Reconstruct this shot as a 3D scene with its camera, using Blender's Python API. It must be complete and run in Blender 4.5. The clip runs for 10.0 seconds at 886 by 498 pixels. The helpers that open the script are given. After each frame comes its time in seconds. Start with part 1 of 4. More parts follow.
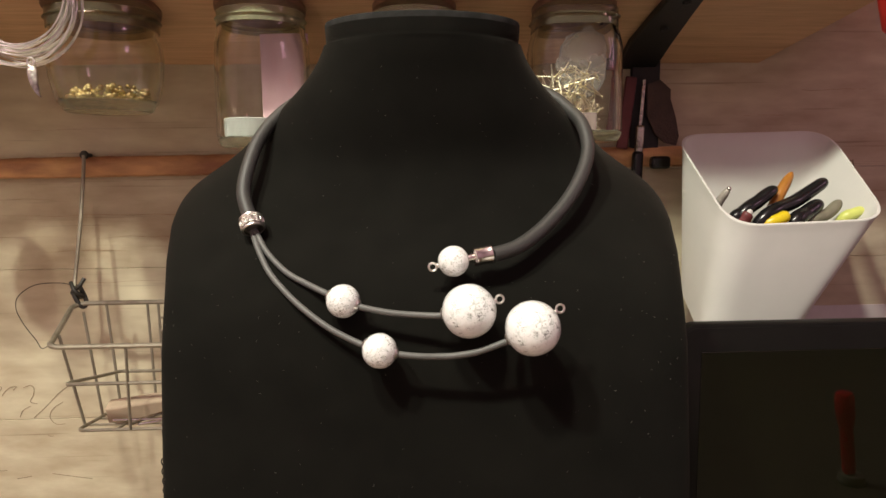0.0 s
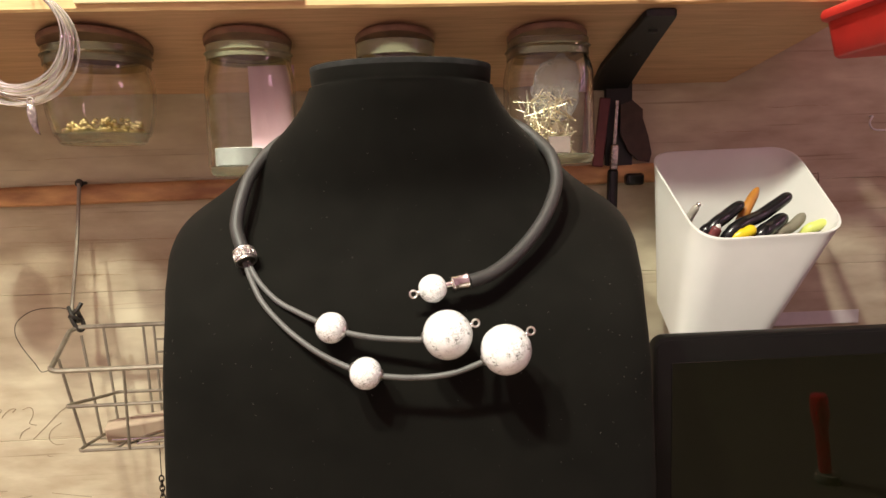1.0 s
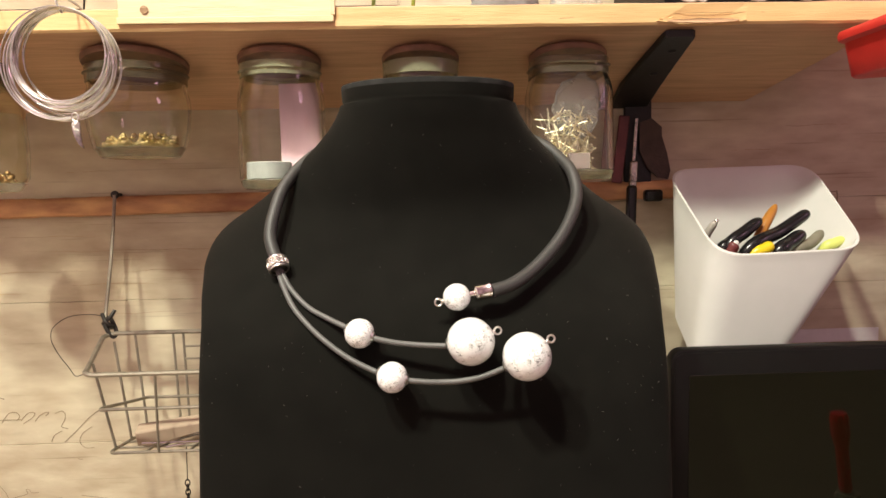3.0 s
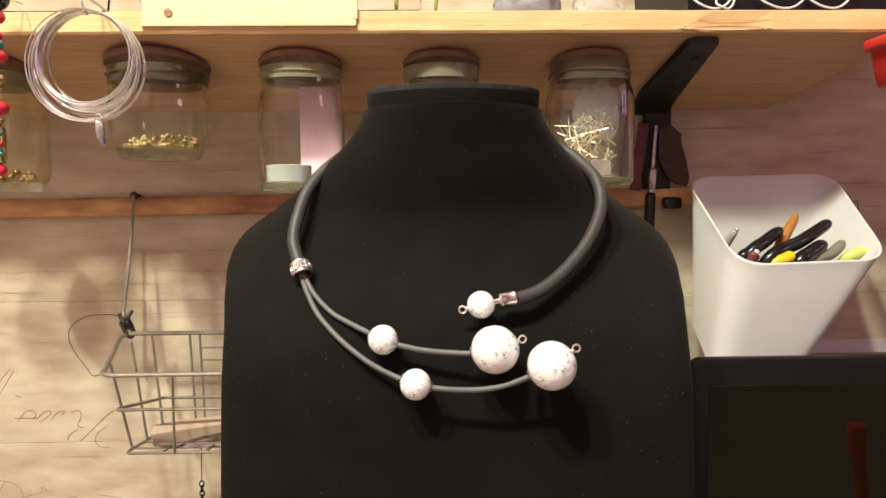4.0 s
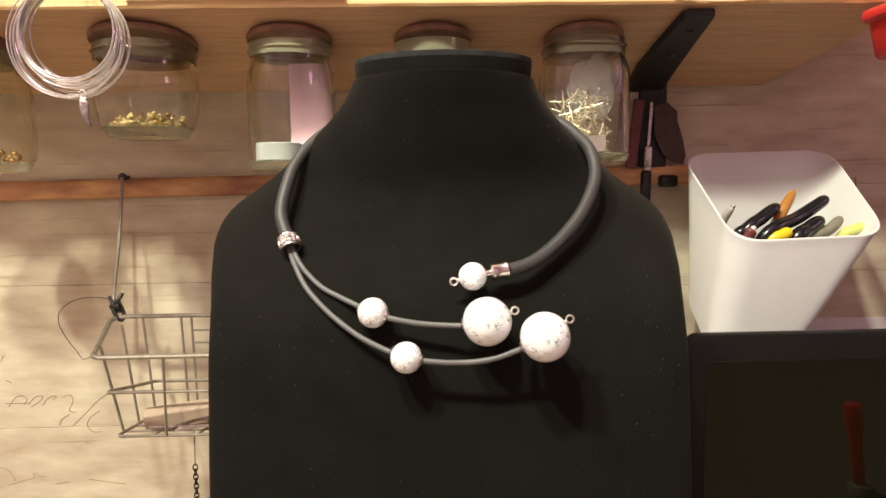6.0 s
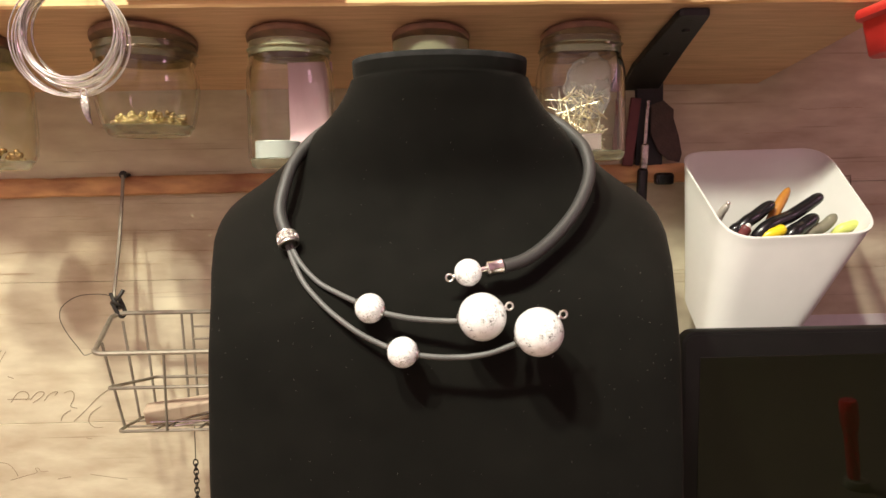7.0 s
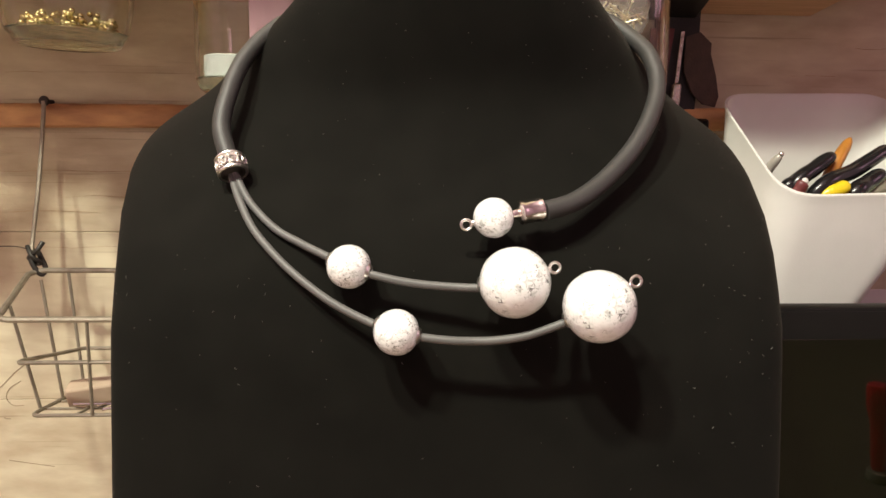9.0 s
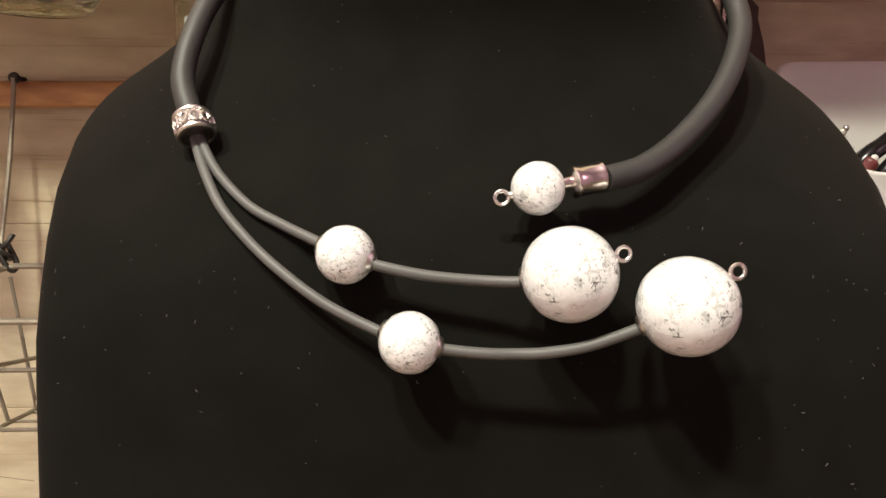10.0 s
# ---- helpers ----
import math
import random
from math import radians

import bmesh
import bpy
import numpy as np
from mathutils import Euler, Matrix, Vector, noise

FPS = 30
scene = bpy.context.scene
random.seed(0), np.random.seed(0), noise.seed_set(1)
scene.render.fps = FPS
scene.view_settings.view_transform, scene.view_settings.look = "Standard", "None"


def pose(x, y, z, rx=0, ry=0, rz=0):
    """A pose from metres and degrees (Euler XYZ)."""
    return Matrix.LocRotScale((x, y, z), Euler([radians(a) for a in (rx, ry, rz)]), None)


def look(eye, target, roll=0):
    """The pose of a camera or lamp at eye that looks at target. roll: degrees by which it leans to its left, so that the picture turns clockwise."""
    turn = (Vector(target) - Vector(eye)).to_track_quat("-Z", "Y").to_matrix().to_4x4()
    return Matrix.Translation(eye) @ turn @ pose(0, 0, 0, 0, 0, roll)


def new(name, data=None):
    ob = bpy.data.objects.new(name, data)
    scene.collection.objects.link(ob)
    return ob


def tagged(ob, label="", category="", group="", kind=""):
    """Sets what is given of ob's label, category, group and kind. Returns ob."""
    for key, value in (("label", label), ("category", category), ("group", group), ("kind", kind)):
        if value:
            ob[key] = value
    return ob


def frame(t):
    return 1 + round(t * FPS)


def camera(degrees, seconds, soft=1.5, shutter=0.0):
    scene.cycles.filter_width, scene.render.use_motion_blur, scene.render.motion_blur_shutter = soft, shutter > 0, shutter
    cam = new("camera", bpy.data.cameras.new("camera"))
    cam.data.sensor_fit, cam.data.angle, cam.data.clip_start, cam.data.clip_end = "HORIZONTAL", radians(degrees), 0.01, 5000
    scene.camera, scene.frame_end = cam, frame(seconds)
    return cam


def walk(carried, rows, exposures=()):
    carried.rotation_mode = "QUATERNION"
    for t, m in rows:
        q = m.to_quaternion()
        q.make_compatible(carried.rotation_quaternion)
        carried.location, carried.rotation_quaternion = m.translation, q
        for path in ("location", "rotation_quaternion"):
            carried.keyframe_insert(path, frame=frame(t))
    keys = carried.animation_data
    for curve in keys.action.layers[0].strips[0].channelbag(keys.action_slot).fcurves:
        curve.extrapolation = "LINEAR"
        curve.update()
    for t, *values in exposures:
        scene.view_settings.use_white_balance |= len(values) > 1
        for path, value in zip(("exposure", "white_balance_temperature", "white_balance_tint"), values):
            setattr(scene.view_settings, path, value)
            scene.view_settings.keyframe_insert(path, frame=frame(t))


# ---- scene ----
cam = camera(66.6, 10.0)
PATH = [
    (0, (-0.008, 0.028, 0.254), (0.085, 2.012, 0.023), -0.6),
    (0.5, (-0.013, 0.018, 0.257), (0.107, 2.001, 0.024), -0.6),
    (1, (-0.004, 0.006, 0.266), (0.118, 1.991, 0.054), -1.7),
    (1.5, (-0.009, -0.006, 0.264), (0.074, 1.982, 0.067), -0.5),
    (2, (-0.007, -0.009, 0.265), (0.082, 1.98, 0.072), -0.9),
    (3.5, (-0.009, -0.007, 0.265), (0.046, 1.986, 0.109), -1.0),
    (4, (-0.015, -0.006, 0.267), (0.029, 1.987, 0.111), -0.5),
    (4.5, (-0.016, 0.0, 0.265), (0.022, 1.992, 0.096), -0.9),
    (5, (-0.016, -0.005, 0.264), (0.019, 1.989, 0.113), -0.5),
    (5.5, (-0.013, -0.003, 0.262), (0.022, 1.99, 0.095), -1.1),
    (6, (-0.012, 0.0, 0.258), (0.04, 1.99, 0.071), -0.9),
    (7.3, (-0.01, -0.006, 0.258), (0.041, 1.983, 0.059), -0.9),
    (7.5, (-0.01, -0.006, 0.259), (0.033, 1.983, 0.055), -1.0),
    (8, (-0.01, -0.007, 0.259), (0.031, 1.982, 0.053), -1.2),
    (8.5, (-0.012, 0.011, 0.251), (0.036, 1.995, 0.006), -0.1),
    (9, (-0.02, 0.091, 0.238), (0.105, 2.066, -0.052), 0.7),
    (9.5, (-0.027, 0.139, 0.235), (0.097, 2.117, -0.036), 0.8),
    (10, (-0.021, 0.143, 0.227), (0.076, 2.118, -0.076), 0.2),
]
EXPOSURES = [(0, -0.42), (0.5, -0.28), (1, -0.05), (2, -0.03), (5.4, 0.0), (6, 0.09), (7.5, 0.09), (8.3, 0.04), (9, -0.08), (10, -0.24)]
walk(cam, [(t, look(eye, target, roll)) for t, eye, target, roll in PATH], EXPOSURES)

# ---- light ----
world = bpy.data.worlds.new("room_air")
scene.world = world
world.use_nodes = True
world.node_tree.nodes["Background"].inputs[0].default_value = (0.54, 0.40, 0.49, 1)
world.node_tree.nodes["Background"].inputs[1].default_value = 0.055


def bulb(name, place, watts, colour, radius):
    data = bpy.data.lights.new(name, "POINT")
    data.energy, data.color, data.shadow_soft_size = watts, colour, radius
    ob = new(name, data)
    ob.location = place
    return ob


bulb("lamp_overhead", (-0.28, -0.33, 1.32), 64, (0.97, 0.95, 0.76), 0.05)
bulb("lamp_side", (-0.75, -0.50, 1.60), 108, (0.96, 0.97, 0.80), 0.05)
glow = bpy.data.lights.new("lamp_pink", "AREA")
glow.shape = "RECTANGLE"
glow.energy, glow.color, glow.size, glow.size_y = 1.5, (1.0, 0.52, 0.72), 0.22, 0.40
new("lamp_pink", glow).matrix_world = look((1.45, -0.22, 0.88), (0.25, 0.6, 0.26))

# ---- materials ----


def material(name, colour, rough=0.5, metal=0.0, vary=0.0, scale=40.0, stretch=(1, 1, 1), second=None, bump=0.0, bump_scale=200.0, **more):
    """A Principled material whose colour varies by noise at two scales, in metres."""
    m = bpy.data.materials.new(name)
    m.use_nodes = True
    t = m.node_tree
    b = t.nodes["Principled BSDF"]
    b.inputs["Base Color"].default_value = (*colour, 1)
    b.inputs["Roughness"].default_value = rough
    b.inputs["Metallic"].default_value = metal
    for key, value in more.items():
        b.inputs[key.replace("_", " ")].default_value = value
    co = t.nodes.new("ShaderNodeTexCoord")
    mp = t.nodes.new("ShaderNodeMapping")
    mp.inputs["Scale"].default_value = stretch
    t.links.new(co.outputs["Object"], mp.inputs["Vector"])
    if vary or second:
        n1 = t.nodes.new("ShaderNodeTexNoise")
        n1.inputs["Scale"].default_value, n1.inputs["Detail"].default_value = scale, 8
        n2 = t.nodes.new("ShaderNodeTexNoise")
        n2.inputs["Scale"].default_value, n2.inputs["Detail"].default_value = scale * 0.22, 3
        for n in (n1, n2):
            t.links.new(mp.outputs[0], n.inputs["Vector"])
        add = t.nodes.new("ShaderNodeMath")
        add.operation = "MULTIPLY_ADD"
        add.inputs[1].default_value = 0.55
        half = t.nodes.new("ShaderNodeMath")
        half.operation = "MULTIPLY"
        half.inputs[1].default_value = 0.45
        t.links.new(n2.outputs["Fac"], half.inputs[0])
        t.links.new(n1.outputs["Fac"], add.inputs[0])
        t.links.new(half.outputs[0], add.inputs[2])
        ramp = t.nodes.new("ShaderNodeValToRGB")
        dark = second or tuple(c * (1 - vary) for c in colour)
        ramp.color_ramp.elements[0].position, ramp.color_ramp.elements[0].color = 0.34, (*dark, 1)
        ramp.color_ramp.elements[1].position, ramp.color_ramp.elements[1].color = 0.64, (*colour, 1)
        t.links.new(add.outputs[0], ramp.inputs[0])
        t.links.new(ramp.outputs[0], b.inputs["Base Color"])
    if bump:
        nb = t.nodes.new("ShaderNodeTexNoise")
        nb.inputs["Scale"].default_value, nb.inputs["Detail"].default_value = bump_scale, 6
        t.links.new(mp.outputs[0], nb.inputs["Vector"])
        bp = t.nodes.new("ShaderNodeBump")
        bp.inputs["Strength"].default_value, bp.inputs["Distance"].default_value = bump, 0.001
        t.links.new(nb.outputs["Fac"], bp.inputs["Height"])
        t.links.new(bp.outputs[0], b.inputs["Normal"])
    return m


velvet = material("velvet", (0.0090, 0.0087, 0.0071), 0.95, vary=0.35, scale=60, bump=0.25, bump_scale=5200, Sheen_Weight=0.05, Sheen_Tint=(1.0, 0.86, 0.74, 1.0), Sheen_Roughness=0.35, Specular_IOR_Level=0.1)
# worn rim velvet; the lip's sheen is painted in as a paler colour
velvet_worn_sheen = material("velvet_worn_sheen", (0.040, 0.041, 0.040), 0.95, second=(0.014, 0.014, 0.013), scale=160, bump=0.3, bump_scale=4000, Specular_IOR_Level=0.1)
lint_white = material("lint_white", (0.17, 0.165, 0.15), 0.9)
rubber = material("rubber", (0.046, 0.045, 0.043), 0.5, vary=0.15, scale=300, bump=0.15, bump_scale=2500)
rubber_thin = material("rubber_thin", (0.125, 0.125, 0.12), 0.5, vary=0.12, scale=300, bump=0.1, bump_scale=2500)
silver = material("silver", (0.95, 0.93, 0.88), 0.30, 1.0, vary=0.15, scale=500, bump=0.15, bump_scale=1200)
bangle_silver = material("bangle_silver", (0.97, 0.97, 0.92), 0.18, 0.85, second=(0.62, 0.61, 0.55), scale=160)
dark_silver = material("dark_silver", (0.34, 0.32, 0.29), 0.38, 1.0, vary=0.4, scale=420)
old_silver = material("old_silver", (0.82, 0.78, 0.70), 0.2, 1.0, second=(0.10, 0.09, 0.08), scale=420, bump=0.6, bump_scale=900)
rose_metal = material("rose_metal", (0.96, 0.89, 0.83), 0.2, 1.0, vary=0.15, scale=250)
gold = material("gold", (1.0, 0.82, 0.42), 0.24, 1.0, second=(0.26, 0.18, 0.06), scale=420)
pin_metal = material("pin_metal", (1.0, 0.98, 0.90), 0.3, 1.0, second=(0.80, 0.66, 0.36), scale=260)
bronze_metal = material("bronze_metal", (0.72, 0.46, 0.22), 0.25, 1.0, second=(0.14, 0.08, 0.04), scale=350)
steel_wire = material("steel_wire", (0.36, 0.32, 0.25), 0.42, 0.6, vary=0.3, scale=150, bump=0.2, bump_scale=700)
dark_wire = material("dark_wire", (0.05, 0.045, 0.04), 0.5, 0.6, vary=0.3, scale=200)
white_wire = material("white_wire", (0.75, 0.74, 0.72), 0.4, vary=0.08, scale=200)
black_metal = material("black_metal", (0.012, 0.012, 0.011), 0.5, 0.0, vary=0.4, scale=90, bump=0.3, bump_scale=500)
black_plastic = material("black_plastic", (0.007, 0.007, 0.006), 0.4, vary=0.3, scale=120, Specular_IOR_Level=0.25)
screen_glass = material("screen_glass", (0.005, 0.005, 0.002), 0.03, vary=0.2, scale=30, Specular_IOR_Level=0.65)
white_plastic = material("white_plastic", (0.70, 0.69, 0.66), 0.38, vary=0.05, scale=60, bump=0.06, bump_scale=600)
pine = material("pine", (0.715, 0.46, 0.275), 0.55, second=(0.525, 0.315, 0.175), scale=28, stretch=(0.9, 14, 14), bump=0.35, bump_scale=90)
# lit copy of pine: strong lamplight on the front edge, put into the colour
pine_lit = material("pine_lit", (0.86, 0.61, 0.30), 0.6, second=(0.72, 0.45, 0.20), scale=26, stretch=(0.9, 12, 12), bump=0.25, bump_scale=90)
plaque_wood = material("plaque_wood", (0.86, 0.74, 0.50), 0.5, second=(0.74, 0.58, 0.36), scale=30, stretch=(1, 10, 10), bump=0.2, bump_scale=90)
plaque_edge = material("plaque_edge", (0.84, 0.70, 0.44), 0.55, second=(0.72, 0.56, 0.32), scale=30, stretch=(1, 10, 10), bump=0.2, bump_scale=90)
raw_wood = material("raw_wood", (0.50, 0.34, 0.20), 0.8, second=(0.24, 0.12, 0.06), scale=55, stretch=(2, 9, 9), bump=0.6, bump_scale=150)
batten_wood = material("batten_wood", (0.78, 0.44, 0.20), 0.5, second=(0.30, 0.12, 0.055), scale=38, stretch=(0.7, 2.2, 2.2), bump=0.9, bump_scale=90)
ink = material("ink", (0.36, 0.28, 0.19), 0.8, vary=0.4, scale=150)
lid_brown = material("lid_brown", (0.25, 0.135, 0.075), 0.6, vary=0.45, scale=90, bump=0.2, bump_scale=500)
red_plastic = material("red_plastic", (0.62, 0.035, 0.028), 0.35, vary=0.15, scale=70, bump=0.08, bump_scale=500)
red_resin = material("red_resin", (0.50, 0.02, 0.03), 0.3, vary=0.1, scale=90, Subsurface_Weight=1.0, Subsurface_Radius=(0.03, 0.01, 0.01), Subsurface_Scale=1.0)
grey_label = material("grey_label", (0.42, 0.40, 0.38), 0.7, vary=0.2, scale=200)
paper = material("paper", (0.27, 0.268, 0.265), 0.85, vary=0.12, scale=120, bump=0.2, bump_scale=500)
strip_paper = material("strip_paper", (0.74, 0.70, 0.70), 0.85, vary=0.1, scale=120)
kraft = material("kraft", (0.23, 0.165, 0.16), 0.8, vary=0.2, scale=120)
pink_card = material("pink_card", (0.90, 0.57, 0.67), 0.7, second=(0.70, 0.42, 0.51), scale=30, stretch=(1, 1, 0.5), bump=0.4, bump_scale=120)
pink_wood = material("pink_wood", (0.52, 0.40, 0.29), 0.8, vary=0.25, scale=60)
bag_film = material("bag_film", (0.95, 0.95, 0.92), 0.16, vary=0.12, scale=80, bump=0.8, bump_scale=160, Transmission_Weight=0.74, IOR=1.12)
tan_rubber = material("tan_rubber", (0.48, 0.20, 0.035), 0.3, vary=0.2, scale=150)
black_rubber = material("black_rubber", (0.012, 0.012, 0.013), 0.22, vary=0.3, scale=150)
yellow_rubber = material("yellow_rubber", (0.80, 0.60, 0.02), 0.3, vary=0.1, scale=150)
khaki_plastic = material("khaki_plastic", (0.24, 0.225, 0.16), 0.5, vary=0.2, scale=150)
lime_plastic = material("lime_plastic", (0.72, 0.78, 0.20), 0.35, vary=0.15, scale=150)
pale_steel = material("pale_steel", (0.62, 0.59, 0.52), 0.35, 0.4, vary=0.2, scale=200)
steel = material("steel", (0.62, 0.58, 0.54), 0.25, 1.0, vary=0.2, scale=200)
maroon = material("maroon", (0.16, 0.035, 0.035), 0.45, vary=0.3, scale=150)
leather = material("leather", (0.080, 0.052, 0.037), 0.7, vary=0.4, scale=120, bump=0.5, bump_scale=500)
bead_red = material("bead_red", (0.62, 0.03, 0.05), 0.2, vary=0.1, scale=200)
bead_teal = material("bead_teal", (0.03, 0.22, 0.22), 0.25, vary=0.1, scale=200)
bead_black = material("bead_black", (0.012, 0.012, 0.014), 0.2, vary=0.2, scale=200)
stem_green = material("stem_green", (0.30, 0.36, 0.05), 0.5, vary=0.3, scale=200)
mat_green = material("mat_green", (0.085, 0.075, 0.045), 0.6, second=(0.06, 0.052, 0.032), scale=60, bump=0.2, bump_scale=300)
table_wood = material("table_wood", (0.31, 0.235, 0.17), 0.6, second=(0.23, 0.17, 0.12), scale=20, stretch=(1, 12, 12), bump=0.2, bump_scale=80)
room_paint = material("room_paint", (0.42, 0.29, 0.37), 0.85, vary=0.15, scale=6, bump=0.1, bump_scale=80)


def glass_material(name, colour, rough=0.0):
    m = material(name, colour, rough, Transmission_Weight=1.0, IOR=1.46)
    return m


jar_glass = glass_material("jar_glass", (0.965, 0.99, 0.93))
base_glass = material("base_glass", (0.93, 0.97, 0.78), 0.05, vary=0.08, scale=90, bump=0.9, bump_scale=110, Transmission_Weight=0.95, IOR=1.45)
neck_clear = material("neck_clear", (0.62, 0.56, 0.40), 0.12, vary=0.1, scale=120, bump=0.5, bump_scale=110, Transmission_Weight=0.92, IOR=1.3)
neck_glass = material("neck_glass", (0.70, 0.71, 0.48), 0.18, vary=0.08, scale=120, Transmission_Weight=0.74, IOR=1.25)
jar_glass_green = glass_material("jar_glass_green", (0.945, 0.96, 0.83))
clear_plastic = glass_material("clear_plastic", (0.95, 0.95, 0.93), 0.05)


def crackle_quartz():
    """White crackled quartz: bright splinters of many tilts, with dark broken fissures between."""
    m = material("crackle_quartz", (0.95, 0.96, 0.95), 0.10, Subsurface_Weight=0.9, Subsurface_Radius=(0.006, 0.006, 0.006), Subsurface_Scale=1.0, Coat_Weight=0.6, Coat_Roughness=0.05)
    t = m.node_tree
    b = t.nodes["Principled BSDF"]
    co = t.nodes.new("ShaderNodeTexCoord")
    warp = t.nodes.new("ShaderNodeTexNoise")
    warp.inputs["Scale"].default_value, warp.inputs["Detail"].default_value = 420, 3
    t.links.new(co.outputs["Object"], warp.inputs["Vector"])
    shift = t.nodes.new("ShaderNodeVectorMath")
    shift.operation = "MULTIPLY_ADD"
    shift.inputs[1].default_value = (0.0016, 0.0016, 0.0016)
    t.links.new(warp.outputs["Color"], shift.inputs[0])
    t.links.new(co.outputs["Object"], shift.inputs[2])

    def cells(scale, feature):
        v = t.nodes.new("ShaderNodeTexVoronoi")
        v.feature = feature
        v.inputs["Scale"].default_value = scale
        t.links.new(shift.outputs[0], v.inputs["Vector"])
        return v

    def ramp(source, low, high, dark, light):
        r = t.nodes.new("ShaderNodeValToRGB")
        r.color_ramp.elements[0].position, r.color_ramp.elements[1].position = low, high
        r.color_ramp.elements[0].color, r.color_ramp.elements[1].color = (*dark, 1), (*light, 1)
        t.links.new(source, r.inputs[0])
        return r.outputs[0]

    def blend(kind, fac, one, two):
        x = t.nodes.new("ShaderNodeMixRGB")
        x.blend_type = kind
        if isinstance(fac, float):
            x.inputs[0].default_value = fac
        else:
            t.links.new(fac, x.inputs[0])
        t.links.new(one, x.inputs[1])
        t.links.new(two, x.inputs[2])
        return x.outputs[0]
    white, black = (1, 1, 1), (0, 0, 0)

    def grain(scale, detail, twist):
        n = t.nodes.new("ShaderNodeTexNoise")
        n.inputs["Scale"].default_value, n.inputs["Detail"].default_value, n.inputs["Distortion"].default_value = scale, detail, twist
        t.links.new(shift.outputs[0], n.inputs["Vector"])
        return n.outputs["Fac"]
    flecks = ramp(grain(760, 5, 1.6), 0.345, 0.41, (0.13, 0.13, 0.125), white)
    cloud = ramp(grain(330, 3, 2.2), 0.34, 0.52, (0.54, 0.55, 0.53), white)
    patch = ramp(grain(120, 2, 0.4), 0.38, 0.54, black, white)
    tone = ramp(cells(420, "F1").outputs["Color"], 0.25, 0.5, (0.86, 0.88, 0.87), (1.0, 1.0, 1.0))
    plain = t.nodes.new("ShaderNodeRGB")
    plain.outputs[0].default_value = (0.97, 0.99, 0.985, 1)
    marks = blend("MULTIPLY", 0.9, blend("MULTIPLY", 0.85, tone, cloud), flecks)
    t.links.new(blend("MULTIPLY", patch, plain.outputs[0], marks), b.inputs["Base Color"])
    bp = t.nodes.new("ShaderNodeBump")
    bp.inputs["Strength"].default_value, bp.inputs["Distance"].default_value = 0.45, 0.0006
    t.links.new(cells(520, "F1").outputs["Distance"], bp.inputs["Height"])
    t.links.new(bp.outputs[0], b.inputs["Normal"])
    return m


quartz = crackle_quartz()


def old_board():
    """Whitewashed old boards: cream paint, horizontal grain, dark hair cracks and brown stains."""
    m = material("old_board", (0.68, 0.615, 0.455), 0.75, second=(0.43, 0.335, 0.225), scale=26, stretch=(0.8, 2.4, 2.4), bump=0.35, bump_scale=60)
    t = m.node_tree
    b = t.nodes["Principled BSDF"]
    under = b.inputs["Base Color"].links[0].from_socket
    co = t.nodes.new("ShaderNodeTexCoord")
    mp = t.nodes.new("ShaderNodeMapping")
    mp.inputs["Scale"].default_value = (7, 60, 330)
    t.links.new(co.outputs["Object"], mp.inputs["Vector"])
    n = t.nodes.new("ShaderNodeTexNoise")
    n.inputs["Scale"].default_value, n.inputs["Detail"].default_value = 1.0, 7
    t.links.new(mp.outputs[0], n.inputs["Vector"])
    r = t.nodes.new("ShaderNodeValToRGB")
    r.color_ramp.elements[0].position, r.color_ramp.elements[0].color = 0.25, (0.26, 0.17, 0.11, 1)
    r.color_ramp.elements[1].position, r.color_ramp.elements[1].color = 0.35, (1, 1, 1, 1)
    t.links.new(n.outputs["Fac"], r.inputs[0])
    mix = t.nodes.new("ShaderNodeMixRGB")
    mix.blend_type = "MULTIPLY"
    mix.inputs[0].default_value = 0.45
    t.links.new(under, mix.inputs[1])
    t.links.new(r.outputs[0], mix.inputs[2])
    t.links.new(mix.outputs[0], b.inputs["Base Color"])
    return m


board = old_board()

# ---- mesh helpers ----


def part(name, bm, mat, parent=None, label="", smooth=True):
    """Links a bmesh as one mesh object, under a thing or a part if one is given."""
    me = bpy.data.meshes.new(name)
    bmesh.ops.recalc_face_normals(bm, faces=bm.faces)
    bm.to_mesh(me)
    bm.free()
    me.materials.append(mat)
    if not any(p.use_smooth for p in me.polygons):
        for p in me.polygons:
            p.use_smooth = smooth
        if smooth:
            me.set_sharp_from_angle(angle=radians(42))
    ob = new(name, me)
    if parent:
        ob.parent = parent
        ob.matrix_parent_inverse = parent.matrix_world.inverted()
    if label:
        ob["label"] = label
    return ob


def base(name, place, label, category, group="", kind=""):
    ob = new(name)
    ob.location = place
    ob.empty_display_size = 0.01
    ob.matrix_world = Matrix.Translation(place)
    return tagged(ob, label, category, group, kind)


def ring_skin(bm, rings, closed=True, cap0=True, cap1=True):
    """Joins rings of points by quads."""
    vs = [[bm.verts.new(p) for p in ring] for ring in rings]
    for a, b in zip(vs, vs[1:]):
        n = len(a)
        for i in range(n if closed else n - 1):
            j = (i + 1) % n
            bm.faces.new((a[i], a[j], b[j], b[i]))
    if cap0:
        bm.faces.new(vs[0][::-1])
    if cap1:
        bm.faces.new(vs[-1])
    return bm


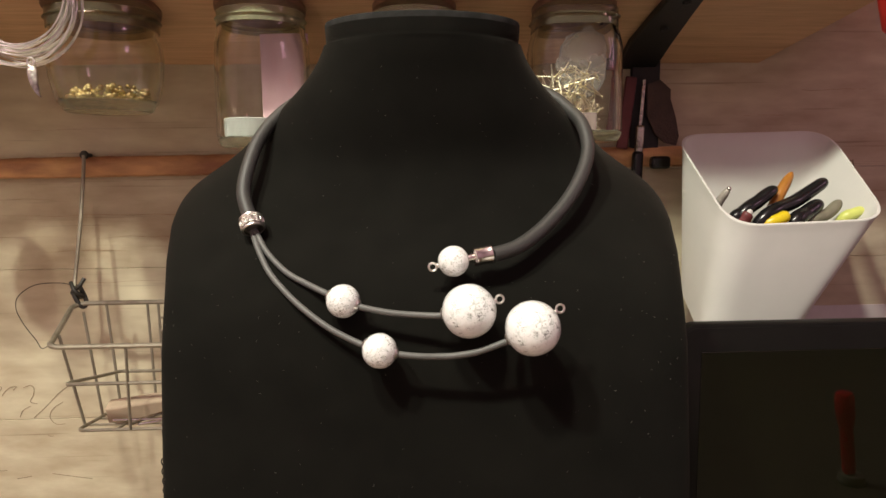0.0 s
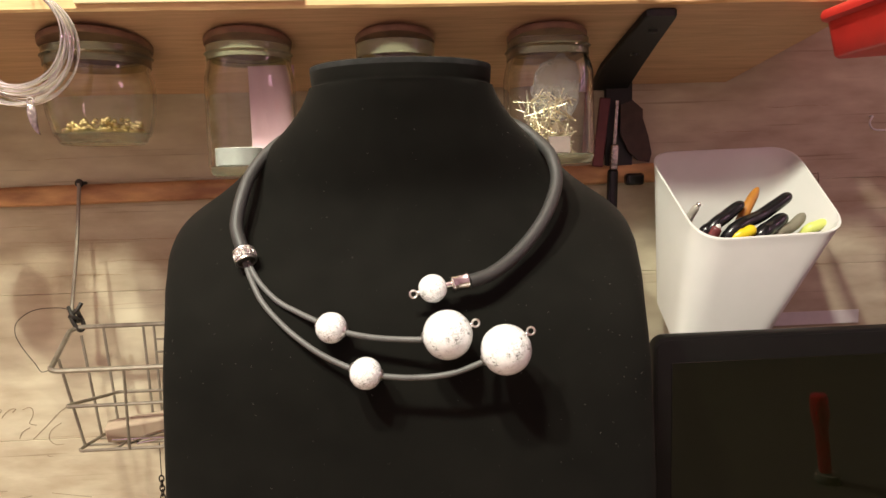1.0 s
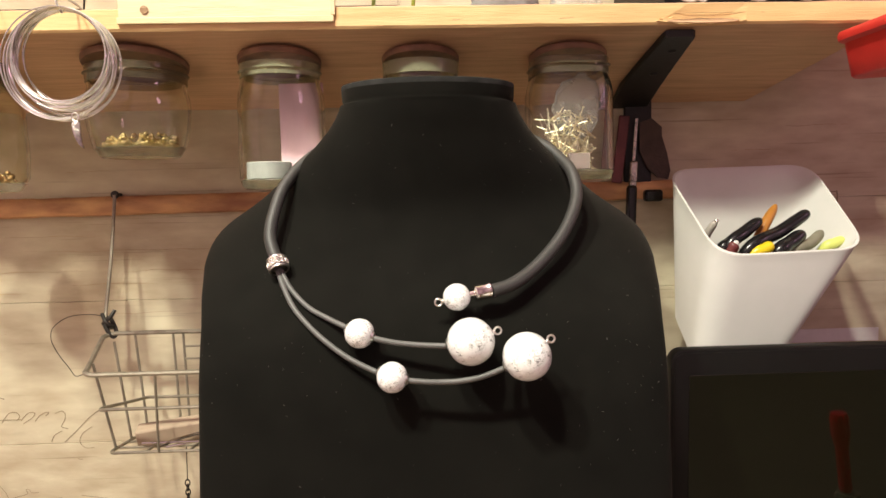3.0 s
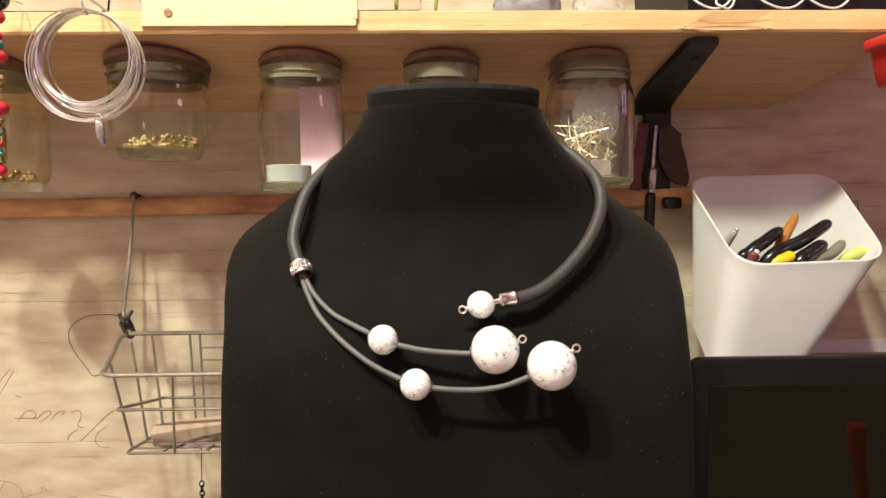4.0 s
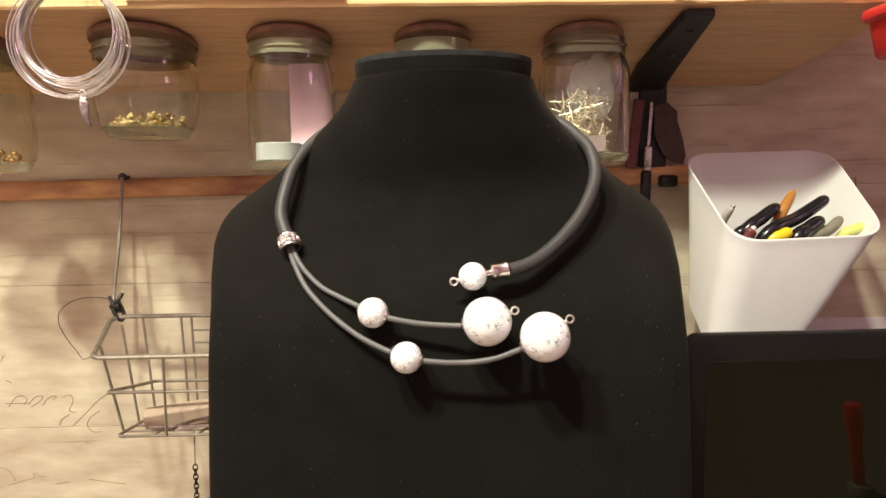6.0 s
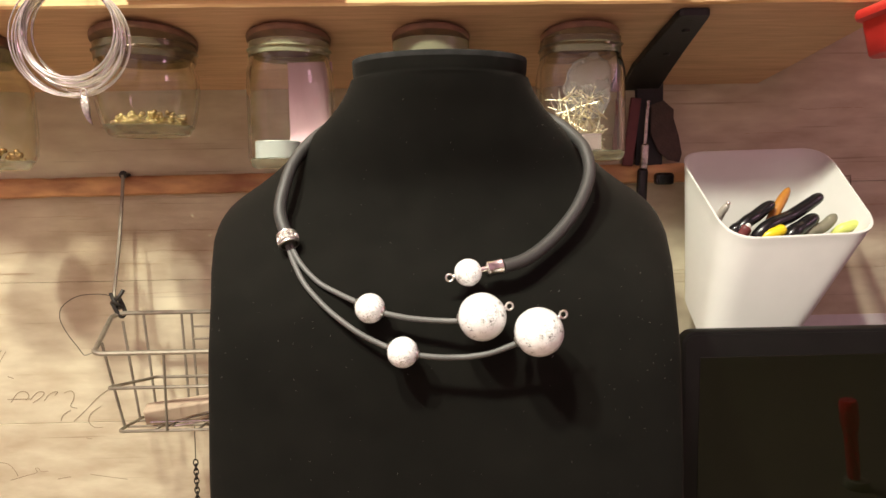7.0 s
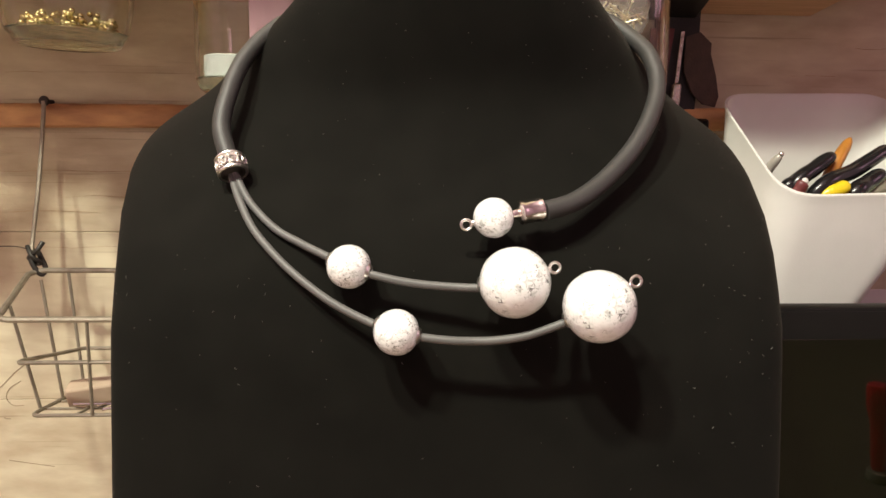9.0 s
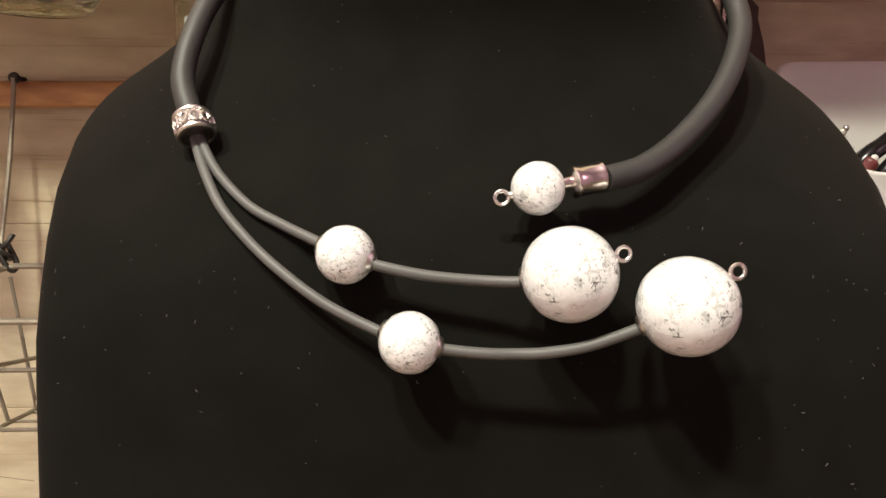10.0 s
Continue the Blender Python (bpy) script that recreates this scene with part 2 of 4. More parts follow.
def tube(bm, points, radius, sides=10, loop=False, steps=0):
    """A round rod along points; steps: smoothing points put between two."""
    pts = [Vector(p) for p in points]
    if steps:
        fine, n = [], len(pts)
        for i in range(n if loop else n - 1):
            if loop:
                p0, p1, p2, p3 = pts[i - 1], pts[i], pts[(i + 1) % n], pts[(i + 2) % n]
            else:
                p0, p1, p2, p3 = pts[max(i - 1, 0)], pts[i], pts[i + 1], pts[min(i + 2, n - 1)]
            for k in range(steps):
                s = k / steps
                fine.append(0.5 * ((2 * p1) + (p2 - p0) * s + (2 * p0 - 5 * p1 + 4 * p2 - p3) * s * s + (3 * p1 - p0 - 3 * p2 + p3) * s ** 3))
        if not loop:
            fine.append(pts[-1])
        pts = fine
    n = len(pts)
    rings, side = [], None
    for i, p in enumerate(pts):
        ahead = (pts[(i + 1) % n] - pts[i - 1]) if loop else (pts[min(i + 1, n - 1)] - pts[max(i - 1, 0)])
        ahead.normalize()
        if side is None:
            side = ahead.orthogonal().normalized()
        side = (side - ahead * side.dot(ahead)).normalized()
        up = ahead.cross(side)
        r = radius[i] if isinstance(radius, list) else radius
        rings.append([p + side * (r * math.cos(a)) + up * (r * math.sin(a)) for a in (2 * math.pi * k / sides for k in range(sides))])
    if loop:
        # close with the least twist
        first, last = rings[0], rings[-1]
        k = min(range(sides), key=lambda q: (first[q] - last[0]).length)
        rings.append([first[(k + q) % sides] for q in range(sides)])
        ring_skin(bm, rings, True, False, False)
        bmesh.ops.remove_doubles(bm, verts=bm.verts, dist=1e-7)
    else:
        ring_skin(bm, rings)
    return bm


def rod(points, radius, sides=10, loop=False, steps=0):
    return tube(bmesh.new(), points, radius, sides, loop, steps)


def lathe(profile, sides=40, square=0.0):
    """Turns (radius, z) round the z axis; square: 0 round, up to 1 boxy."""
    bm = bmesh.new()
    rings = []
    for r, z in profile:
        ring = []
        for k in range(sides):
            a = 2 * math.pi * k / sides
            c, s = math.cos(a), math.sin(a)
            q = 1 / (abs(c) ** (2 + 6 * square) + abs(s) ** (2 + 6 * square)) ** (1 / (2 + 6 * square))
            ring.append((r * q * c, r * q * s, z))
        rings.append(ring)
    return ring_skin(bm, rings)


def block(size, centre=(0, 0, 0), bevel=0.0, segments=2, turn=None):
    bm = bmesh.new()
    bmesh.ops.create_cube(bm, size=1)
    bmesh.ops.scale(bm, vec=size, verts=bm.verts)
    if bevel:
        bmesh.ops.bevel(bm, geom=bm.edges, offset=bevel, segments=segments, affect="EDGES", profile=0.5)
        flat = sorted(bm.faces, key=lambda f: f.calc_area())[-6:]
        for f in bm.faces:
            f.smooth = f not in flat
    m = Matrix.Translation(centre)
    if turn:
        m = m @ Euler([radians(a) for a in turn]).to_matrix().to_4x4()
    bmesh.ops.transform(bm, matrix=m, verts=bm.verts)
    return bm


def ball(radius, centre=(0, 0, 0), detail=3, rough=0.0, seed=0):
    bm = bmesh.new()
    bmesh.ops.create_icosphere(bm, subdivisions=detail, radius=radius)
    for v in bm.verts:
        if rough:
            v.co *= 1 + rough * noise.noise(v.co * (2.6 / radius) + Vector((seed, 3.1 * seed, 0)))
        v.co += Vector(centre)
    return bm


# ---- setting ----
WALL_Y, TABLE_Z = 0.623, -0.085
part("floor", block((4.4, 4.4, 0.1), (0, -1.0, -0.90)), room_paint).update_tag()
tagged(bpy.data.objects["floor"], "dim plain floor under the work table", "floor", kind="structure")
tagged(part("wall_south", block((4.4, 0.1, 3.2), (0, -2.2, 0.7)), room_paint), "plain mauve painted wall behind the viewer", "wall", kind="structure")
tagged(part("wall_west", block((0.1, 4.0, 3.2), (-2.2, -0.6, 0.7)), room_paint), "plain mauve painted side wall", "wall", kind="structure")
tagged(part("wall_east", block((0.1, 4.0, 3.2), (2.2, -0.6, 0.7)), room_paint), "plain mauve painted side wall", "wall", kind="structure")
tagged(part("ceiling", block((4.4, 4.4, 0.1), (0, -1.0, 2.2)), room_paint), "plain mauve painted ceiling", "ceiling", kind="structure")

wall = part("wall_north", block((4.4, 0.06, 3.0), (0, WALL_Y + 0.045, 0.7)), room_paint)
tagged(wall, "whitewashed old board wall with faded brown handwriting", "wall", kind="structure")
rng = random.Random(4)
for low, high in ((-0.90, -0.1453), (-0.145, 0.0377), (0.038, 0.1720), (0.1723, 0.2540), (0.2543, 0.48), (0.4803, 1.1), (1.1003, 2.15)):
    b = block((3.2, 0.014, high - low), (rng.uniform(-0.02, 0.02), WALL_Y + 0.008 + rng.uniform(-0.0004, 0.0004), (low + high) / 2), 0.0004, 1)
    part("plank", b, board, wall, smooth=False)


def pen_line(points, r=0.00036):
    return rod([(x, WALL_Y + 0.0008, z) for x, z in points], r, 4, steps=4)


writing = base("handwriting", (-0.37, WALL_Y, 0.06), "faded brown pen strokes printed across the boards", "writing")
part("stroke", pen_line([(-0.424, 0.068), (-0.421, 0.066), (-0.423, 0.061), (-0.425, 0.058)], 0.00036), ink, writing)
part("stroke", pen_line([(-0.406, 0.062), (-0.396, 0.062), (-0.385, 0.062)], 0.00036), ink, writing)
part("stroke", pen_line([(-0.403, 0.059), (-0.396, 0.068), (-0.389, 0.069), (-0.386, 0.065), (-0.389, 0.061)], 0.00036), ink, writing)
part("stroke", pen_line([(-0.385, 0.061), (-0.378, 0.068), (-0.372, 0.068), (-0.374, 0.064), (-0.383, 0.058)], 0.00036), ink, writing)
part("stroke", pen_line([(-0.372, 0.06), (-0.368, 0.065), (-0.363, 0.068), (-0.359, 0.068), (-0.362, 0.065)], 0.00036), ink, writing)
part("stroke", pen_line([(-0.353, 0.067), (-0.347, 0.069), (-0.344, 0.066), (-0.345, 0.06), (-0.348, 0.054), (-0.342, 0.052)], 0.00036), ink, writing)
part("stroke", pen_line([(-0.346, 0.039), (-0.334, 0.05), (-0.322, 0.062), (-0.312, 0.069)], 0.00036), ink, writing)
part("stroke", pen_line([(-0.358, 0.04), (-0.355, 0.046), (-0.348, 0.05)], 0.00036), ink, writing)
part("stroke", pen_line([(-0.32, 0.053), (-0.329, 0.047), (-0.332, 0.039), (-0.327, 0.033), (-0.319, 0.033)], 0.00036), ink, writing)
part("stroke", pen_line([(-0.335, 0.023), (-0.333, 0.022), (-0.33, 0.022)], 0.00036), ink, writing)
part("stroke", pen_line([(-0.423, 0.091), (-0.415, 0.101), (-0.408, 0.109)], 0.00028), ink, writing)
part("stroke", pen_line([(-0.422, 0.079), (-0.413, 0.094), (-0.404, 0.108)], 0.00028), ink, writing)
part("stroke", pen_line([(-0.429, 0.001), (-0.419, 0.001), (-0.424, -0.008)], 0.00036), ink, writing)
part("stroke", pen_line([(-0.419, 0.001), (-0.41, -0.001), (-0.404, -0.008), (-0.402, -0.013)], 0.00036), ink, writing)
part("stroke", pen_line([(-0.409, -0.017), (-0.395, -0.013), (-0.384, -0.01), (-0.385, -0.006), (-0.382, -0.006), (-0.38, -0.009), (-0.373, -0.009)], 0.00036), ink, writing)
part("stroke", pen_line([(-0.365, -0.017), (-0.352, -0.015)], 0.00036), ink, writing)
part("stroke", pen_line([(-0.334, -0.013), (-0.323, -0.015), (-0.299, -0.019)], 0.00036), ink, writing)
part("stroke", pen_line([(-0.404, 0.084), (-0.399, 0.082)], 0.00036), ink, writing)
rng = random.Random(17)
for z, x0, x1 in ((0.233, -0.40, -0.30), (0.219, -0.37, -0.13), (0.2005, -0.44, -0.31), (0.1995, -0.28, -0.15), (0.188, -0.33, -0.25), (0.181, -0.42, -0.37), (0.1605, -0.31, -0.22), (0.143, -0.44, -0.39), (0.312, -0.16, -0.06), (0.292, -0.36, -0.25), (0.300, 0.25, 0.36), (0.322, 0.30, 0.44), (0.232, 0.36, 0.46), (-0.022, -0.43, -0.36), (-0.028, -0.33, -0.27)):
    n = max(6, int((x1 - x0) / 0.006))
    bend = rng.uniform(0, 50)
    path = [(x0 + (x1 - x0) * i / n, WALL_Y + 0.0009, z + 0.0016 * noise.noise((bend + i * 0.23, z * 40, 1)) + 0.0005 * noise.noise((bend + i * 0.9, 5, 2))) for i in range(n + 1)]
    width = [0.00003 + 0.00022 * max(0.0, math.sin(math.pi * i / n)) * (0.55 + 0.9 * abs(noise.noise((i * 0.5, bend, 3)))) for i in range(n + 1)]
    part("crack", rod(path, width, 4), raw_wood, wall, "fine brown crack in the paint")
print_marks = base("faded_print", (0.38, WALL_Y, 0.26), "faint dark printed marks on the boards", "writing")
for x, z, h in ((0.340, 0.238, 0.020), (0.352, 0.240, 0.018), (0.364, 0.239, 0.020), (0.378, 0.242, 0.017), (0.39, 0.24, 0.02)):
    part("mark", pen_line([(x, z), (x + 0.002, z + h * 0.6), (x + 0.001, z + h)], 0.0006), ink, print_marks)
part("mark", pen_line([(0.342, 0.247), (0.356, 0.249)], 0.0006), ink, print_marks)
part("mark", pen_line([(0.366, 0.258), (0.39, 0.259)], 0.0006), ink, print_marks)

def rough_batten():
    """A split strip of wood with a wavy, worn section."""
    bm, rings = bmesh.new(), []
    for i in range(131):
        x = -0.545 + 0.78 * i / 130
        up = 0.2612 + 0.0068 * (x + 0.155) / 0.78
        h = 0.0088 + 0.0011 * noise.noise((x * 22, 1, 0)) + 0.0005 * noise.noise((x * 90, 4, 0))
        d = 0.0072 + 0.0012 * noise.noise((x * 30, 2, 5))
        rings.append([(x, WALL_Y - 0.0008 - d * a, up + h * c + 0.0004 * noise.noise((x * 120, a, c * 3))) for a, c in ((0, -1), (0.45, -1.0), (0.85, -0.82), (1.0, -0.4), (1.04, 0.1), (0.96, 0.55), (0.7, 0.9), (0.35, 1.0), (0, 1))])
    return ring_skin(bm, rings)


batten = part("batten", rough_batten(), batten_wood)
tagged(batten, "narrow reddish wooden batten along the wall", "batten", kind="structure")

table = part("table_top", block((2.4, 1.30, 0.03), (0, -0.03, TABLE_Z - 0.018), 0.003), table_wood)
tagged(table, "brown wooden table top against the wall", "table", kind="structure")
mat = part("cutting_mat", block((0.96, 0.98, 0.0028), (0.61, -0.03, TABLE_Z - 0.0016), 0.0008), mat_green)
tagged(mat, "dark olive cutting mat lying on the table", "mat")

# ---- shelf ----
FRONT_Y, FRONT_Z, SLOPE = 0.475, 0.381, 0.243


def under(y):
    """Height of the shelf's lower face at a depth."""
    return FRONT_Z - SLOPE * (y - FRONT_Y)


def shelf_plank():
    bm = bmesh.new()
    left, n = -0.95, 60
    rings = []
    for i in range(n + 1):
        s = i / n
        right_front, right_back = 0.336, 0.299
        ring = []
        for y, up in ((FRONT_Y + 0.0012, 0.0), (FRONT_Y, 0.0015), (FRONT_Y, 0.0140), (FRONT_Y + 0.0015, 0.0155), (WALL_Y - 0.001, 0.0155), (WALL_Y - 0.001, 0.0)):
            k = (y - FRONT_Y) / (WALL_Y - FRONT_Y)
            x = left + (right_front + (right_back - right_front) * k - left) * s
            bite = math.exp(-((x - 0.196) / 0.016) ** 2) * 0.0035 if y <= FRONT_Y + 0.0013 and up < 0.01 else 0
            wob = 0.0004 * noise.noise((x * 40, y * 9, up * 90))
            ring.append((x, y + wob + bite, under(y) + up + (0.0006 * noise.noise((x * 60, 5, up * 200)))))
        rings.append(ring)
    return ring_skin(bm, rings)


shelf = part("shelf", shelf_plank(), pine, smooth=False)
shelf.data.materials.append(pine_lit)
# front faces get the brightened pine, painted as if fully lit
for face in shelf.data.polygons:
    face.material_index = 1 if face.normal.y < -0.7 else 0
tagged(shelf, "rough pine shelf board with a chipped front edge", "shelf")


def scar(rx, rz, seed):
    """A shallow torn patch with a ragged outline, proud of the shelf's edge."""
    bm = bmesh.new()
    rows = []
    for k, up in ((1.0, 0.0), (0.93, -0.0007), (0.6, -0.0004), (0.15, -0.0003)):
        rows.append([(k * rx * math.cos(q) * (1 + 0.16 * noise.noise((3 * math.cos(q) + seed, 3 * math.sin(q), k))), up, k * rz * math.sin(q) * (1 + 0.3 * noise.noise((4 * math.cos(q), 4 * math.sin(q) + seed, 2)))) for q in (2 * math.pi * i / 36 for i in range(36))])
    return ring_skin(bm, rows)


part("torn_rim", scar(0.033, 0.0028, 2), pine_lit, shelf, "pale splintered rim").matrix_world = Matrix.Translation((0.1965, FRONT_Y + 0.0001, FRONT_Z + 0.0028))
part("torn_wood", scar(0.027, 0.0016, 5), pine, shelf, "torn raw wood").matrix_world = Matrix.Translation((0.1975, FRONT_Y - 0.0004, FRONT_Z + 0.0022))
part("crack", rod([(x, FRONT_Y + 0.0002, FRONT_Z + 0.0078 + 0.0012 * noise.noise((x * 30, 1, 4))) for x in (0.06 + 0.005 * i for i in range(55))], [0.00012 + 0.0003 * abs(noise.noise((i * 0.37, 2, 9))) for i in range(55)], 4), raw_wood, shelf, "long thin brown crack")
part("crack", rod([(x, FRONT_Y + 0.0002, FRONT_Z + 0.0052 + 0.0008 * noise.noise((x * 40, 7, 4))) for x in (0.01 + 0.005 * i for i in range(20))], 0.00022, 4), raw_wood, shelf, "thin brown crack")

plaque = base("plaque", (-0.137, FRONT_Y - 0.003, 0.395), "thin pale wooden plate fixed to the shelf front", "plate")
part("board", block((0.146, 0.0018, 0.020), (-0.137, FRONT_Y - 0.0011, 0.3965), 0.0004), plaque_wood, plaque)
part("border", block((0.148, 0.0024, 0.0044), (-0.137, FRONT_Y - 0.0014, 0.3873), 0.0005), plaque_edge, plaque, "brown lower border")
part("border", block((0.0030, 0.0024, 0.018), (-0.0635, FRONT_Y - 0.0014, 0.3987), 0.0004), plaque_edge, plaque, "brown end border")
part("screw", lathe([(0.0005, -0.001), (0.0028, -0.001), (0.0028, 0.0004), (0.0005, 0.001)], 14), raw_wood, plaque, "brown screw head").matrix_world = pose(-0.192, FRONT_Y - 0.0024, 0.3945, 90, 0, 0)

bracket = base("shelf_bracket", (0.197, WALL_Y - 0.004, 0.30), "black steel shelf bracket screwed to wall and shelf", "bracket")
part("wall_leg", block((0.0255, 0.005, 0.088), (0.1975, WALL_Y - 0.0035, 0.3085), 0.0015), black_metal, bracket)
arm = bmesh.new()
rows = []
for y, half, mid in ((0.482, 0.0085, 0.1845), (0.4835, 0.0108, 0.1843), (0.487, 0.0118, 0.1842), (0.53, 0.0145, 0.1842), (0.575, 0.0172, 0.1850), (0.6205, 0.0172, 0.1895)):
    z = under(y) - 0.0005
    rows.append([(mid - half, y, z), (mid + half, y, z), (mid + half, y, z - 0.004), (mid + half - 0.001, y, z - 0.005), (mid - half + 0.001, y, z - 0.005), (mid - half, y, z - 0.004)])
part("arm", ring_skin(arm, rows), black_metal, bracket, smooth=False)
for y in (0.505, 0.545):
    part("screw", lathe([(0.0005, -0.0012), (0.0035, -0.0012), (0.0028, 0.0004), (0.0005, 0.0010)], 14), black_metal, bracket).matrix_world = pose(0.186, y, under(y) - 0.0062, 180, 0, 0)


def hollow(profile, sides, square=0.0):
    """A closed shell turned round the z axis from a closed outline."""
    bm = lathe(profile + profile[:1], sides, square)
    bmesh.ops.delete(bm, geom=[f for f in bm.faces if len(f.verts) > 4], context="FACES_ONLY")
    bmesh.ops.remove_doubles(bm, verts=bm.verts, dist=1e-6)
    return bm


def jar(name, x, y, profile, lid_r, lid_h, label, glass, square=0.0, thick=0.0027, lets_light=False, neck=None):
    """A glass jar that hangs by its lid below the shelf; profile: (radius, drop below the lid)."""
    top = under(y) - 0.0008
    ob = base(name, (x, y, top), label, "jar", "jars under the shelf")
    rim = lid_h * 0.62
    lid = lathe([(0.001, 0.0), (lid_r * 0.93, 0.0), (lid_r * 0.962, -0.0012), (lid_r * 0.962, -rim * 0.4), (lid_r * 0.955, -rim), (lid_r * 0.94, -rim - 0.0006), (0.001, -rim - 0.0006)], 48)
    lid_ob = part("lid", lid, lid_brown, ob, "dark brown lid")
    lid_ob.matrix_world = pose(x, y, top + 0.0012, math.degrees(math.atan(-SLOPE * 0.6)), 0, 0)
    outer = [(r, -lid_h * 0.6 - d) for r, d in profile]
    bottom = outer[-1][1]
    foot = bottom + thick * 2.2
    (r0, z0), (r1, z1) = outer[-2], outer[-1]
    rf = r1 + (r0 - r1) * min(1, (foot - z1) / (z0 - z1))
    walls = [p for p in outer if p[1] > foot + 0.0005] + [(rf, foot + 0.0002)]
    inner = [(max(r - thick, 0.001), z) for r, z in walls]
    body = part("body", hollow(walls + inner[::-1], 56, square), glass, ob)
    body.matrix_world = Matrix.Translation((x, y, top))
    body.visible_shadow = not lets_light
    sole = part("base", lathe([(0.0005, foot), (rf * 0.93, foot), (rf, foot - 0.0008), (r1 * 1.01, (foot + bottom) / 2), (r1 * 0.97, bottom), (r1 * 0.90, bottom - 0.0014), (r1 * 0.80, bottom - 0.0006), (0.0005, bottom + 0.0008)], 56, square), base_glass, ob, "thick greenish glass base")
    sole.matrix_world = Matrix.Translation((x, y, top))
    collar = [(r + 0.0006, z) for r, z in outer if z > -lid_h * 0.6 - 0.0125]
    band = part("neck", hollow(collar + [(r - 0.0004, z) for r, z in collar[::-1]], 56, square), neck or neck_glass, ob, "thick greenish glass neck")
    band.matrix_world = Matrix.Translation((x, y, top))
    return ob, (x, y, top + foot)


JAR_Y = 0.522
_, j0 = jar("glass_jar", -0.349, JAR_Y, [(0.030, 0), (0.030, 0.010), (0.036, 0.018), (0.040, 0.028), (0.041, 0.060), (0.040, 0.078), (0.035, 0.088)], 0.033, 0.011, "large rounded greenish glass jar hanging under the shelf", jar_glass_green, lets_light=True)
_, j1 = jar("glass_jar", -0.2190, JAR_Y, [(0.0355, 0), (0.0355, 0.004), (0.0370, 0.0055), (0.0355, 0.007), (0.0353, 0.012), (0.0345, 0.016), (0.0372, 0.022), (0.0378, 0.032), (0.0365, 0.045), (0.0335, 0.058), (0.0300, 0.066)], 0.0396, 0.0075, "squat glass jar with gold beads hanging under the shelf", jar_glass, lets_light=True, neck=neck_clear)
_, j2 = jar("glass_jar", -0.1110, JAR_Y, [(0.0295, 0), (0.0295, 0.004), (0.0310, 0.0055), (0.0296, 0.007), (0.0296, 0.010), (0.0305, 0.016), (0.0322, 0.022), (0.0328, 0.032), (0.0330, 0.085), (0.0315, 0.092)], 0.0326, 0.0072, "tall clear glass jar holding a pink card", jar_glass, lets_light=True)
jar("glass_jar", -0.0035, JAR_Y, [(0.0285, 0), (0.0285, 0.010), (0.0310, 0.018), (0.0325, 0.028), (0.0325, 0.080), (0.030, 0.088)], 0.0308, 0.0072, "clear glass jar behind the display bust", jar_glass)
_, j4 = jar("glass_jar", 0.1105, JAR_Y, [(0.0282, 0), (0.0282, 0.004), (0.0298, 0.0055), (0.0284, 0.007), (0.0285, 0.012), (0.0305, 0.018), (0.0320, 0.026), (0.0325, 0.084), (0.0315, 0.090)], 0.0312, 0.0072, "square clear glass jar of metal pins under the shelf", jar_glass, 0.25, lets_light=True, neck=neck_clear)

# contents of the jars
heap = bmesh.new()
rng = random.Random(11)
for i in range(260):
    a, r = rng.uniform(0, 2 * math.pi), 0.0262 * rng.random() ** 0.28
    lift = rng.random() ** 2 * 0.008 * (0.4 + 0.6 * (0.5 - 0.5 * math.cos(a - 2.6)))
    size = rng.uniform(0.0012, 0.0022)
    bmesh.ops.create_icosphere(heap, subdivisions=2, radius=size, matrix=Matrix.Translation((j1[0] + r * math.cos(a), j1[1] + r * math.sin(a), j1[2] + size + 0.0003 + lift)))
tagged(part("gold_beads", heap, gold), "loose heap of small gold beads in the squat jar", "beads", kind="stuff")

bronze = bmesh.new()
rng = random.Random(31)
for i in range(110):
    a, r = rng.uniform(0, 2 * math.pi), 0.030 * rng.random() ** 0.4
    size = rng.uniform(0.0014, 0.0026)
    bmesh.ops.create_icosphere(bronze, subdivisions=2, radius=size, matrix=Matrix.Translation((j0[0] + r * math.cos(a), j0[1] + r * math.sin(a), j0[2] + size + 0.0003 + 0.006 * rng.random() ** 2)))
tagged(part("bronze_beads", bronze, bronze_metal), "loose bronze beads at the bottom of a greenish jar", "beads", kind="stuff")

card = block((0.036, 0.0008, 0.076), (0, 0, 0), 0.0002, 1)
for v in card.verts:
    v.co.y += 10 * v.co.x ** 2
tagged(part("pink_card", card, pink_card), "pink paper card standing inside a glass jar", "card").matrix_world = pose(j2[0] + 0.0115, j2[1] + 0.0165, j2[2] + 0.0382, 0, 0, -8)
roll = lathe([(0.0158, 0), (0.0165, 0.0006), (0.0165, 0.0122), (0.0158, 0.0128), (0.008, 0.0128), (0.008, 0)], 32)
tagged(part("tape_roll", roll, paper), "small white paper tape roll in a jar", "tape").matrix_world = Matrix.Translation((j2[0] - 0.0090, j2[1] - 0.0085, j2[2] + 0.0003))

